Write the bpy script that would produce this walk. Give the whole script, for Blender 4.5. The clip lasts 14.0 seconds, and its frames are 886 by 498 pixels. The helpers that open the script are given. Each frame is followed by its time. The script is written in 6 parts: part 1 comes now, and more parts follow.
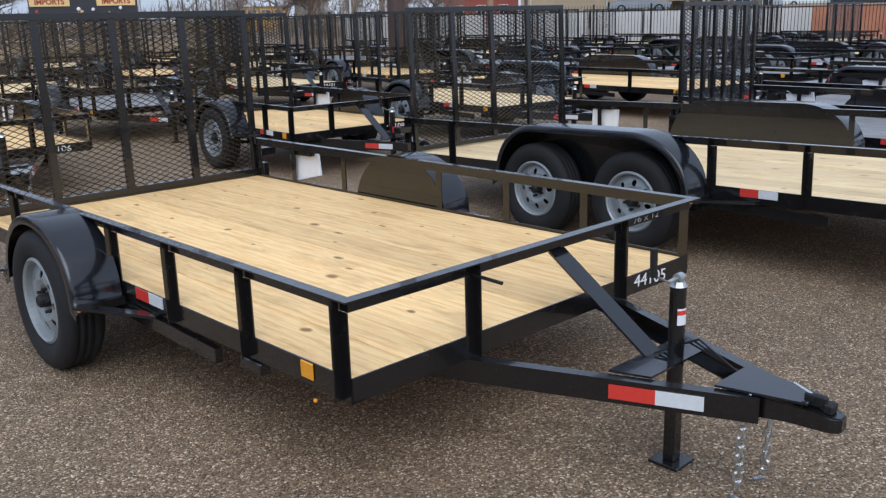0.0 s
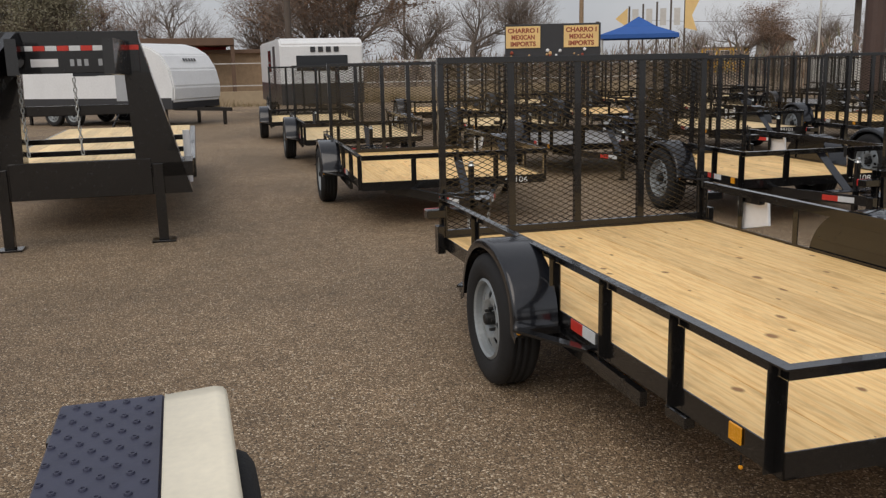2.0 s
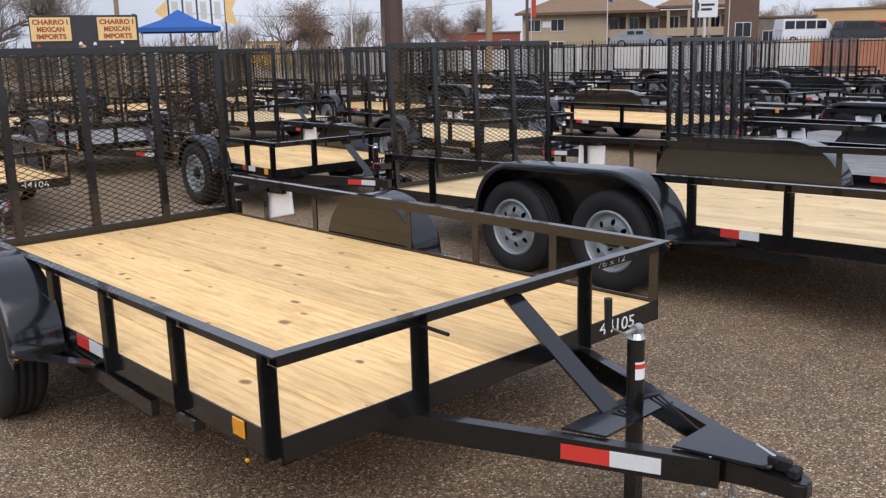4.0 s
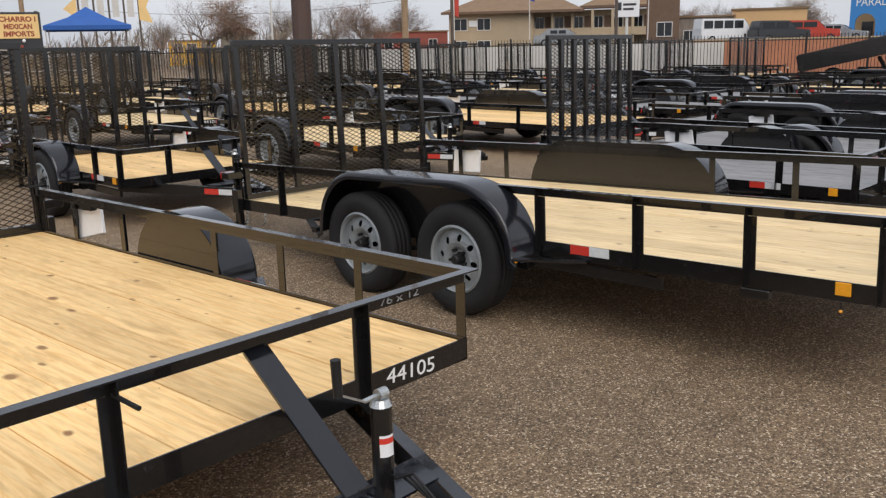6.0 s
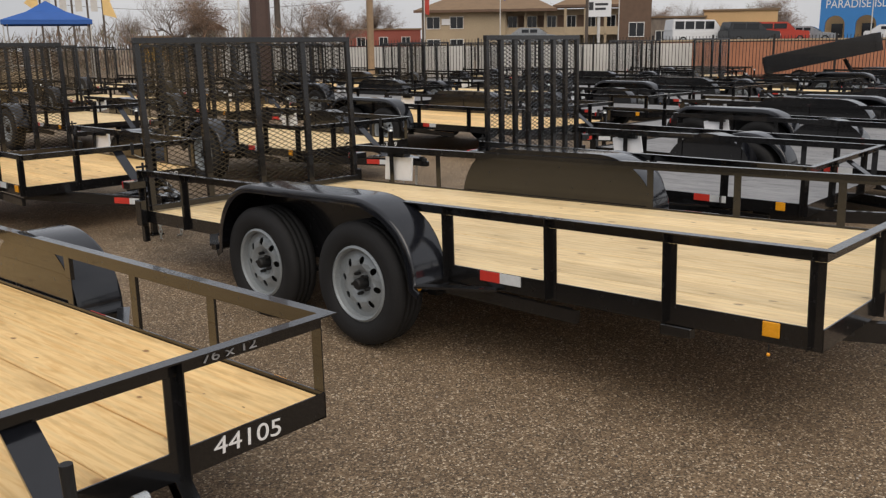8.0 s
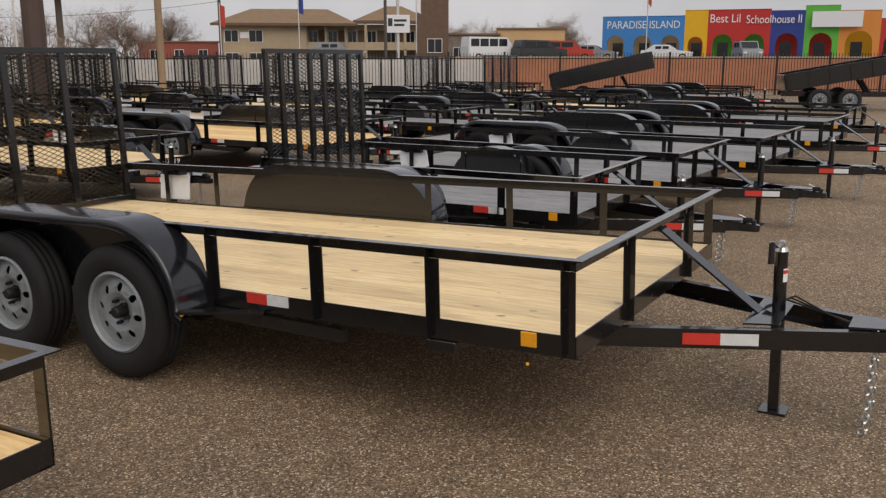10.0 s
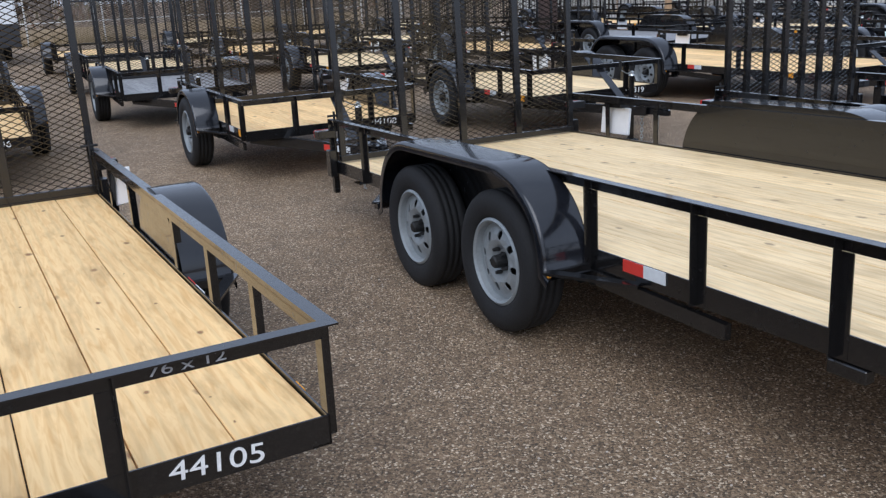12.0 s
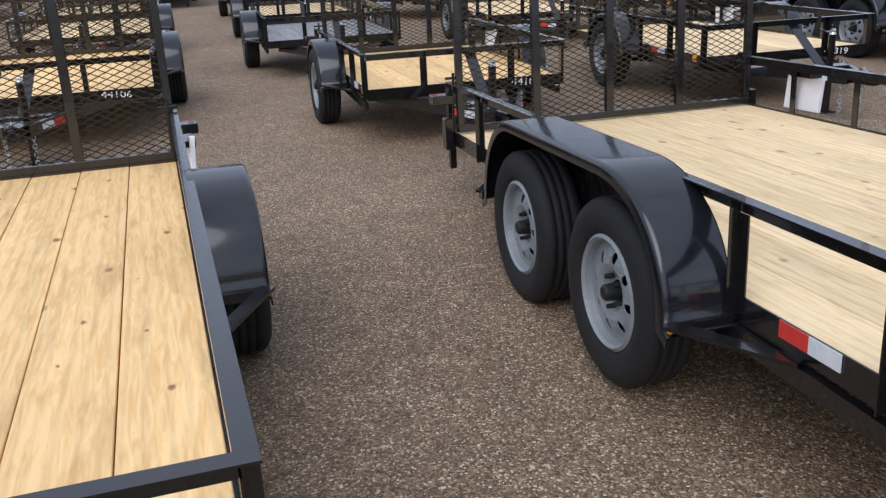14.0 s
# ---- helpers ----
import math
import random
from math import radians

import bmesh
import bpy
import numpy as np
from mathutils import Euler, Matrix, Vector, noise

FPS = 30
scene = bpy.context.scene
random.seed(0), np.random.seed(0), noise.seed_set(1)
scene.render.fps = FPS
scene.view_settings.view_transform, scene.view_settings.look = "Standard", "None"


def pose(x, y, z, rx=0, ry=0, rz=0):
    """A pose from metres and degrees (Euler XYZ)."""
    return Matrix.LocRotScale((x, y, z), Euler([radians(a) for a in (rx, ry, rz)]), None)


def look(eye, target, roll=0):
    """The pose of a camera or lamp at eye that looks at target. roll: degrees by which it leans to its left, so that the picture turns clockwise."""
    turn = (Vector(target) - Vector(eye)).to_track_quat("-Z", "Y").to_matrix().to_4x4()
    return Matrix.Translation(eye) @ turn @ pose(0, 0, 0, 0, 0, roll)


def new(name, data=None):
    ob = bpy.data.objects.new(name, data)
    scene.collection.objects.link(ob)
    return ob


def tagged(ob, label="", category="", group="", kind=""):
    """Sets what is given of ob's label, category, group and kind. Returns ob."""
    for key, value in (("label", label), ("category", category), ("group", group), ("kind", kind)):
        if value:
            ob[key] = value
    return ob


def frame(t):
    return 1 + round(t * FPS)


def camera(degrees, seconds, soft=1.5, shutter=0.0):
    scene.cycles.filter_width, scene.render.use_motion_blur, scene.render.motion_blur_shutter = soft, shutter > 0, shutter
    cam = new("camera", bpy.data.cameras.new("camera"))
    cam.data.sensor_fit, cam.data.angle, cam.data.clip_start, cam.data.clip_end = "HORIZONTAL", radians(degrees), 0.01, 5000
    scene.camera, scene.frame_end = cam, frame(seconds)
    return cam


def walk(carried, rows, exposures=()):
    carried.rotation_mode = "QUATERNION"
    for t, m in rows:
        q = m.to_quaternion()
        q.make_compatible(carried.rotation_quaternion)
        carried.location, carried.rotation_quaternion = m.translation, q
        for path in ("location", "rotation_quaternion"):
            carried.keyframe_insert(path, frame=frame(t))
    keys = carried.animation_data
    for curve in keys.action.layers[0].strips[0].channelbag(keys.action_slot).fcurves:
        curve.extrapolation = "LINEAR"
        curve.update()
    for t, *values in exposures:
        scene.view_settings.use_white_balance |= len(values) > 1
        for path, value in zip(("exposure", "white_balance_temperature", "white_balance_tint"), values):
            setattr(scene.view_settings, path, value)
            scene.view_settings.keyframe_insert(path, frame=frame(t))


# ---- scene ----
cam = camera(53.40, 14.0, 1.3)
PATH = [
    (0, 0.323, -0.127, 1.586, -35.44, -14.89, -1.36),
    (0.5, 0.372, -0.109, 1.630, -28.92, -10.34, -1.23),
    (1, 0.384, -0.097, 1.600, -20.41, -9.62, -1.15),
    (1.5, 0.306, -0.100, 1.634, -10.83, -10.55, -1.26),
    (2, 0.309, -0.084, 1.603, -7.21, -11.78, -1.20),
    (2.5, 0.321, -0.100, 1.615, -17.44, -13.30, -0.17),
    (3, 0.381, -0.072, 1.585, -28.38, -13.48, -0.25),
    (3.5, 0.422, -0.070, 1.561, -33.61, -14.02, -0.85),
    (4, 0.586, -0.097, 1.588, -35.26, -12.75, -1.28),
    (4.2, 0.687, -0.109, 1.596, -36.03, -12.17, -1.42),
    (6.3, 1.548, 0.014, 1.559, -39.68, -13.03, -1.21),
    (6.5, 1.629, 0.008, 1.555, -38.58, -13.41, -1.06),
    (7, 1.794, 0.064, 1.547, -39.01, -13.58, -0.42),
    (7.2, 1.873, 0.108, 1.553, -40.54, -13.24, -0.23),
    (9.3, 2.150, 0.171, 1.582, -41.92, -12.76, -1.27),
    (9.5, 2.172, 0.164, 1.572, -45.55, -12.71, -0.69),
    (10, 2.271, 0.079, 1.570, -53.84, -12.20, -0.02),
    (10.5, 2.405, 0.062, 1.557, -52.57, -13.06, -0.48),
    (11, 2.623, 0.179, 1.565, -46.20, -14.52, -0.62),
    (11.5, 2.829, 0.256, 1.553, -33.97, -15.85, -1.70),
    (12, 3.069, 0.299, 1.571, -21.10, -16.48, -2.58),
    (12.5, 3.236, 0.470, 1.541, -18.30, -15.84, -2.18),
    (13, 3.388, 0.692, 1.555, -16.94, -15.92, -2.26),
    (13.5, 3.538, 0.916, 1.517, -10.80, -17.11, -2.16),
    (14, 3.690, 1.134, 1.532, -9.11, -19.37, -2.64),
]
EXPOSURES = [(0, 0.12, 5550, 11), (0.5, -0.05, 6150, 11), (1, -0.28, 6700, 13), (2, -0.27, 6800, 12), (3, -0.13, 6700, 13), (4, 0.2, 6100, 15), (6.5, 0.1, 6700, 12), (9.5, -0.17, 7000, 14), (10.5, -0.1, 6900, 15), (11, 0.07, 6250, 13), (11.5, 0.16, 5650, 12), (12.5, 0.2, 5550, 12), (14, 0.24, 5800, 15)]
walk(cam, [(t, pose(x, y, z, 90 + pitch, 0, yaw) @ pose(0, 0, 0, 0, 0, roll)) for t, x, y, z, yaw, pitch, roll in PATH], EXPOSURES)

# ---- world and light: an overcast winter day ----
world = bpy.data.worlds.new("overcast")
scene.world = world
world.use_nodes = True
wn, wl = world.node_tree.nodes, world.node_tree.links
wn.clear()
sky = wn.new("ShaderNodeTexSky")
sky.sky_type, sky.sun_disc = "NISHITA", False
sky.sun_elevation, sky.sun_rotation = radians(48), radians(200)
sky.air_density, sky.dust_density, sky.ozone_density = 1.0, 4.0, 1.0
sky_bg = wn.new("ShaderNodeBackground")
sky_bg.inputs[1].default_value = 0.03
cloud = wn.new("ShaderNodeTexNoise")
cloud.inputs["Scale"].default_value, cloud.inputs["Detail"].default_value, cloud.inputs["Roughness"].default_value = 2.6, 6.0, 0.55
cloud_ramp = wn.new("ShaderNodeValToRGB")
cloud_ramp.color_ramp.elements[0].position, cloud_ramp.color_ramp.elements[0].color = 0.32, (0.50, 0.54, 0.60, 1)
cloud_ramp.color_ramp.elements[1].position, cloud_ramp.color_ramp.elements[1].color = 0.68, (0.74, 0.77, 0.82, 1)
cloud_bg = wn.new("ShaderNodeBackground")
cloud_bg.inputs[1].default_value = 0.86
both = wn.new("ShaderNodeAddShader")
world_out = wn.new("ShaderNodeOutputWorld")
wl.new(sky.outputs[0], sky_bg.inputs[0])
wl.new(cloud.outputs[0], cloud_ramp.inputs[0])
wl.new(cloud_ramp.outputs[0], cloud_bg.inputs[0])
wl.new(sky_bg.outputs[0], both.inputs[0])
wl.new(cloud_bg.outputs[0], both.inputs[1])
wl.new(both.outputs[0], world_out.inputs[0])
sun = new("sun", bpy.data.lights.new("sun", "SUN"))
sun.data.energy, sun.data.angle, sun.data.color = 1.5, radians(60), (1.0, 0.96, 0.9)
sun.matrix_world = look((-8, -14, 20), (0, 0, 0))


# ---- materials ----
def material(name, color, rough=0.6, metal=0.0, vary=0.15, scale=8.0, bump=0.0, bump_scale=60.0, coat=0.0, island=0.0):
    """A painted or raw surface: base colour, two scales of variation, fine relief."""
    m = bpy.data.materials.new(name)
    m.use_nodes = True
    n, l = m.node_tree.nodes, m.node_tree.links
    p = n["Principled BSDF"]
    p.inputs["Roughness"].default_value, p.inputs["Metallic"].default_value = rough, metal
    p.inputs["Coat Weight"].default_value = coat
    co = n.new("ShaderNodeTexCoord")
    big, fine = n.new("ShaderNodeTexNoise"), n.new("ShaderNodeTexNoise")
    big.inputs["Scale"].default_value, big.inputs["Detail"].default_value = scale, 5
    fine.inputs["Scale"].default_value, fine.inputs["Detail"].default_value = scale * 9, 4
    l.new(co.outputs["Object"], big.inputs["Vector"])
    l.new(co.outputs["Object"], fine.inputs["Vector"])
    add = n.new("ShaderNodeMath")
    add.operation = "ADD"
    l.new(big.outputs[0], add.inputs[0])
    l.new(fine.outputs[0], add.inputs[1])
    span = n.new("ShaderNodeMapRange")
    span.inputs[1].default_value, span.inputs[2].default_value = 0.6, 1.4
    span.inputs[3].default_value, span.inputs[4].default_value = 1 - vary, 1 + vary
    l.new(add.outputs[0], span.inputs[0])
    mul = n.new("ShaderNodeVectorMath")
    mul.operation = "SCALE"
    mul.inputs[0].default_value = color
    l.new(span.outputs[0], mul.inputs["Scale"])
    l.new(mul.outputs[0], p.inputs["Base Color"])
    wear = n.new("ShaderNodeMapRange")
    wear.inputs[1].default_value, wear.inputs[2].default_value = 0.3, 0.7
    wear.inputs[3].default_value, wear.inputs[4].default_value = max(rough - 0.05, 0.02), min(rough + 0.06, 1)
    l.new(fine.outputs[0], wear.inputs[0])
    l.new(wear.outputs[0], p.inputs["Roughness"])
    if bump:
        grain = n.new("ShaderNodeTexNoise")
        grain.inputs["Scale"].default_value, grain.inputs["Detail"].default_value = bump_scale, 3
        l.new(co.outputs["Object"], grain.inputs["Vector"])
        b = n.new("ShaderNodeBump")
        b.inputs["Strength"].default_value, b.inputs["Distance"].default_value = bump, 0.01
        l.new(grain.outputs[0], b.inputs["Height"])
        l.new(b.outputs[0], p.inputs["Normal"])
    return m


def wood_material(name, light, dark, knot):
    """Pine planks: long grain along y, knots, a tone of its own for each plank."""
    m = bpy.data.materials.new(name)
    m.use_nodes = True
    n, l = m.node_tree.nodes, m.node_tree.links
    p = n["Principled BSDF"]
    p.inputs["Roughness"].default_value = 0.62
    co, info = n.new("ShaderNodeTexCoord"), n.new("ShaderNodeObjectInfo")
    shift = n.new("ShaderNodeVectorMath")
    shift.operation = "SCALE"
    shift.inputs[0].default_value = (31.0, 57.0, 11.0)
    l.new(info.outputs["Random"], shift.inputs["Scale"])
    place = n.new("ShaderNodeVectorMath")
    l.new(co.outputs["Object"], place.inputs[0])
    l.new(shift.outputs[0], place.inputs[1])
    stretch = n.new("ShaderNodeMapping")
    stretch.inputs["Scale"].default_value = (1.0, 0.09, 1.0)
    l.new(place.outputs[0], stretch.inputs["Vector"])
    grain = n.new("ShaderNodeTexNoise")
    grain.inputs["Scale"].default_value, grain.inputs["Detail"].default_value, grain.inputs["Distortion"].default_value = 46, 6, 1.2
    l.new(stretch.outputs[0], grain.inputs["Vector"])
    wide = n.new("ShaderNodeTexNoise")
    wide.inputs["Scale"].default_value, wide.inputs["Detail"].default_value = 3.0, 3
    l.new(stretch.outputs[0], wide.inputs["Vector"])
    ramp = n.new("ShaderNodeValToRGB")
    ramp.color_ramp.elements[0].position, ramp.color_ramp.elements[0].color = 0.30, (*dark, 1)
    ramp.color_ramp.elements[1].position, ramp.color_ramp.elements[1].color = 0.58, (*light, 1)
    l.new(grain.outputs[0], ramp.inputs[0])
    tone = n.new("ShaderNodeMapRange")
    tone.inputs[1].default_value, tone.inputs[2].default_value, tone.inputs[3].default_value, tone.inputs[4].default_value = 0.3, 0.7, 0.9, 1.1
    l.new(wide.outputs[0], tone.inputs[0])
    own = n.new("ShaderNodeMapRange")
    own.inputs[3].default_value, own.inputs[4].default_value = 0.86, 1.09
    l.new(info.outputs["Random"], own.inputs[0])
    tones = n.new("ShaderNodeMath")
    tones.operation = "MULTIPLY"
    l.new(tone.outputs[0], tones.inputs[0])
    l.new(own.outputs[0], tones.inputs[1])
    # growth rings: long wavering lines
    rings = n.new("ShaderNodeTexWave")
    rings.bands_direction = "X"
    rings.inputs["Scale"].default_value, rings.inputs["Distortion"].default_value, rings.inputs["Detail"].default_value, rings.inputs["Detail Scale"].default_value = 6.5, 8.0, 2.0, 0.5
    l.new(stretch.outputs[0], rings.inputs["Vector"])
    ringed = n.new("ShaderNodeMapRange")
    ringed.inputs[1].default_value, ringed.inputs[2].default_value, ringed.inputs[3].default_value, ringed.inputs[4].default_value = 0.0, 0.4, 0.90, 1.0
    l.new(rings.outputs["Fac"], ringed.inputs[0])
    all_tones = n.new("ShaderNodeMath")
    all_tones.operation = "MULTIPLY"
    l.new(tones.outputs[0], all_tones.inputs[0])
    l.new(ringed.outputs[0], all_tones.inputs[1])
    lit = n.new("ShaderNodeVectorMath")
    lit.operation = "SCALE"
    l.new(ramp.outputs[0], lit.inputs[0])
    l.new(all_tones.outputs[0], lit.inputs["Scale"])
    # knots: sparse cells stretched a little along the grain
    squash = n.new("ShaderNodeMapping")
    squash.inputs["Scale"].default_value = (1.0, 0.62, 0.0)
    l.new(place.outputs[0], squash.inputs["Vector"])
    wob = n.new("ShaderNodeTexNoise")
    wob.inputs["Scale"].default_value = 30
    l.new(squash.outputs[0], wob.inputs["Vector"])
    wmix = n.new("ShaderNodeVectorMath")
    wmix.operation = "MULTIPLY_ADD"
    wmix.inputs[1].default_value = (0.02, 0.02, 0.0)
    l.new(wob.outputs[1], wmix.inputs[0])
    l.new(squash.outputs[0], wmix.inputs[2])
    cell = n.new("ShaderNodeTexVoronoi")
    cell.voronoi_dimensions = "2D"
    cell.inputs["Scale"].default_value = 3.5
    l.new(wmix.outputs[0], cell.inputs["Vector"])
    kr = n.new("ShaderNodeMapRange")
    kr.inputs[1].default_value, kr.inputs[2].default_value, kr.inputs[3].default_value, kr.inputs[4].default_value = 0.035, 0.08, 0.92, 0.0
    who = n.new("ShaderNodeSeparateColor")
    l.new(cell.outputs["Color"], who.inputs[0])
    girth = n.new("ShaderNodeMapRange")
    girth.inputs[1].default_value, girth.inputs[2].default_value, girth.inputs[3].default_value, girth.inputs[4].default_value = 0.15, 1.0, 0.2, 1.25
    l.new(who.outputs[0], girth.inputs[0])
    off = n.new("ShaderNodeMath")
    off.operation = "DIVIDE"
    l.new(cell.outputs["Distance"], off.inputs[0])
    l.new(girth.outputs[0], off.inputs[1])
    l.new(off.outputs[0], kr.inputs[0])
    mix = n.new("ShaderNodeMix")
    mix.data_type = "RGBA"
    mix.inputs["B"].default_value = (*knot, 1)
    l.new(kr.outputs[0], mix.inputs["Factor"])
    l.new(lit.outputs[0], mix.inputs["A"])
    # resin and handling stains, drawn out along the grain
    smear = n.new("ShaderNodeMapping")
    smear.inputs["Scale"].default_value = (1.0, 0.22, 1.0)
    l.new(place.outputs[0], smear.inputs["Vector"])
    stain = n.new("ShaderNodeTexNoise")
    stain.inputs["Scale"].default_value, stain.inputs["Detail"].default_value, stain.inputs["Roughness"].default_value = 9, 5, 0.6
    l.new(smear.outputs[0], stain.inputs["Vector"])
    sr = n.new("ShaderNodeMapRange")
    sr.inputs[1].default_value, sr.inputs[2].default_value, sr.inputs[3].default_value, sr.inputs[4].default_value = 0.53, 0.74, 0.0, 0.66
    l.new(stain.outputs[0], sr.inputs[0])
    mix2 = n.new("ShaderNodeMix")
    mix2.data_type = "RGBA"
    mix2.inputs["B"].default_value = (*[0.55 * c for c in dark], 1)
    l.new(sr.outputs[0], mix2.inputs["Factor"])
    l.new(mix.outputs["Result"], mix2.inputs["A"])
    l.new(mix2.outputs["Result"], p.inputs["Base Color"])
    b = n.new("ShaderNodeBump")
    b.inputs["Strength"].default_value, b.inputs["Distance"].default_value = 0.12, 0.004
    l.new(grain.outputs[0], b.inputs["Height"])
    l.new(b.outputs[0], p.inputs["Normal"])
    return m


def gravel_material():
    """Worn chip-seal lot: pale and dark chips in a brown binder, with wet-looking stains."""
    m = bpy.data.materials.new("chip_seal")
    m.use_nodes = True
    n, l = m.node_tree.nodes, m.node_tree.links
    p = n["Principled BSDF"]
    co = n.new("ShaderNodeTexCoord")
    chips, small = n.new("ShaderNodeTexVoronoi"), n.new("ShaderNodeTexVoronoi")
    chips.inputs["Scale"].default_value, small.inputs["Scale"].default_value = 130, 300
    big, mid = n.new("ShaderNodeTexNoise"), n.new("ShaderNodeTexNoise")
    big.inputs["Scale"].default_value, big.inputs["Detail"].default_value = 0.35, 6
    mid.inputs["Scale"].default_value, mid.inputs["Detail"].default_value = 5.0, 5
    for t in (chips, small, big, mid):
        l.new(co.outputs["Object"], t.inputs["Vector"])
    hue = n.new("ShaderNodeSeparateColor")
    l.new(chips.outputs["Color"], hue.inputs[0])
    ramp = n.new("ShaderNodeValToRGB")
    r = ramp.color_ramp
    r.elements[0].position, r.elements[0].color = 0.0, (0.064, 0.047, 0.029, 1)
    r.elements[1].position, r.elements[1].color = 1.0, (0.663, 0.550, 0.400, 1)
    for at, c in ((0.3, (0.153, 0.101, 0.057, 1)), (0.62, (0.217, 0.147, 0.084, 1)), (0.88, (0.332, 0.242, 0.150, 1))):
        r.elements.new(at).color = c
    l.new(hue.outputs[0], ramp.inputs[0])
    hue2 = n.new("ShaderNodeSeparateColor")
    l.new(small.outputs["Color"], hue2.inputs[0])
    k2 = n.new("ShaderNodeMapRange")
    k2.inputs[3].default_value, k2.inputs[4].default_value = 0.78, 1.34
    l.new(hue2.outputs[1], k2.inputs[0])
    kb = n.new("ShaderNodeMapRange")
    kb.inputs[1].default_value, kb.inputs[2].default_value, kb.inputs[3].default_value, kb.inputs[4].default_value = 0.35, 0.65, 0.78, 1.15
    l.new(big.outputs[0], kb.inputs[0])
    km = n.new("ShaderNodeMapRange")
    km.inputs[1].default_value, km.inputs[2].default_value, km.inputs[3].default_value, km.inputs[4].default_value = 0.3, 0.7, 0.85, 1.12
    l.new(mid.outputs[0], km.inputs[0])
    m1, m2 = n.new("ShaderNodeMath"), n.new("ShaderNodeMath")
    m1.operation = m2.operation = "MULTIPLY"
    l.new(k2.outputs[0], m1.inputs[0])
    l.new(kb.outputs[0], m1.inputs[1])
    l.new(m1.outputs[0], m2.inputs[0])
    l.new(km.outputs[0], m2.inputs[1])
    sc = n.new("ShaderNodeVectorMath")
    sc.operation = "SCALE"
    l.new(ramp.outputs[0], sc.inputs[0])
    l.new(m2.outputs[0], sc.inputs["Scale"])
    l.new(sc.outputs[0], p.inputs["Base Color"])
    p.inputs["Roughness"].default_value = 0.78
    b = n.new("ShaderNodeBump")
    b.inputs["Strength"].default_value, b.inputs["Distance"].default_value = 0.7, 0.008
    b.invert = True
    l.new(chips.outputs["Distance"], b.inputs["Height"])
    l.new(b.outputs[0], p.inputs["Normal"])
    return m


M_BLACK = material("black_gloss_paint", (0.0065, 0.0065, 0.007), 0.22, 0.0, 0.12, 3, 0.0, 60, 0.5)
M_FENDER = material("dark_grey_gloss_paint", (0.009, 0.010, 0.013), 0.15, 0.0, 0.2, 4, 0.0, 60, 0.4)
M_TYRE = material("tyre_rubber", (0.0085, 0.0085, 0.009), 0.78, 0, 0.25, 14, 0.25, 120)
M_RIM = material("silver_wheel_paint", (0.27, 0.295, 0.305), 0.38, 0.25, 0.12, 10)
M_DARK = material("dark_iron", (0.02, 0.02, 0.02), 0.55, 0.4, 0.3, 12)
M_ZINC = material("zinc_plate", (0.55, 0.57, 0.56), 0.3, 0.9, 0.15, 25)
M_PINE = wood_material("pine_planks", (0.94, 0.65, 0.295), (0.79, 0.48, 0.18), (0.25, 0.115, 0.04))
M_PINE_PALE = wood_material("pale_pine_planks", (0.93, 0.72, 0.41), (0.79, 0.565, 0.275), (0.36, 0.25, 0.14))
M_GREYDECK = wood_material("weathered_grey_planks", (0.30, 0.30, 0.30), (0.17, 0.17, 0.175), (0.08, 0.08, 0.08))
M_RED = material("red_reflective_tape", (0.62, 0.045, 0.03), 0.35, 0, 0.1, 30)
M_WHITE = material("white_reflective_tape", (0.68, 0.70, 0.70), 0.35, 0, 0.1, 30)
M_AMBER = material("amber_lens", (0.85, 0.36, 0.02), 0.25, 0, 0.08, 30)
M_LENS = material("red_lens", (0.5, 0.02, 0.02), 0.2, 0, 0.1, 30)
M_PAPER = material("white_paper", (0.78, 0.79, 0.80), 0.6, 0, 0.05, 20)
M_CHALK = material("white_chalk_marker", (0.75, 0.75, 0.73), 0.85, 0, 0.2, 40)
M_FAINT = material("faint_chalk", (0.42, 0.42, 0.42), 0.85, 0, 0.5, 40)
M_GROUND = gravel_material()


# ---- mesh tools ----
def to_mesh(name, bm, mat):
    me = bpy.data.meshes.new(name)
    bm.normal_update()
    bm.to_mesh(me)
    bm.free()
    me.materials.append(mat)
    return me


def smooth_mesh(me):
    for f in me.polygons:
        f.use_smooth = True
    return me


def empty(name, m, label, category, group=""):
    ob = new(name)
    ob.empty_display_size = 0.1
    ob.matrix_world = m
    return tagged(ob, label, category, group)


def part(name, bm, mat, parent, label="", smooth=False):
    """One bmesh, or one ready mesh, as a mesh object under a thing or a part."""
    me = bm if isinstance(bm, bpy.types.Mesh) else to_mesh(name, bm, mat)
    if smooth:
        smooth_mesh(me)
    ob = new(name, me)
    ob.parent = parent
    return tagged(ob, label)


def thing(name, bm, mat, label, category, group="", kind="", m=None, smooth=False):
    me = bm if isinstance(bm, bpy.types.Mesh) else to_mesh(name, bm, mat)
    if smooth:
        smooth_mesh(me)
    ob = new(name, me)
    if m is not None:
        ob.matrix_world = m
    return tagged(ob, label, category, group, kind)


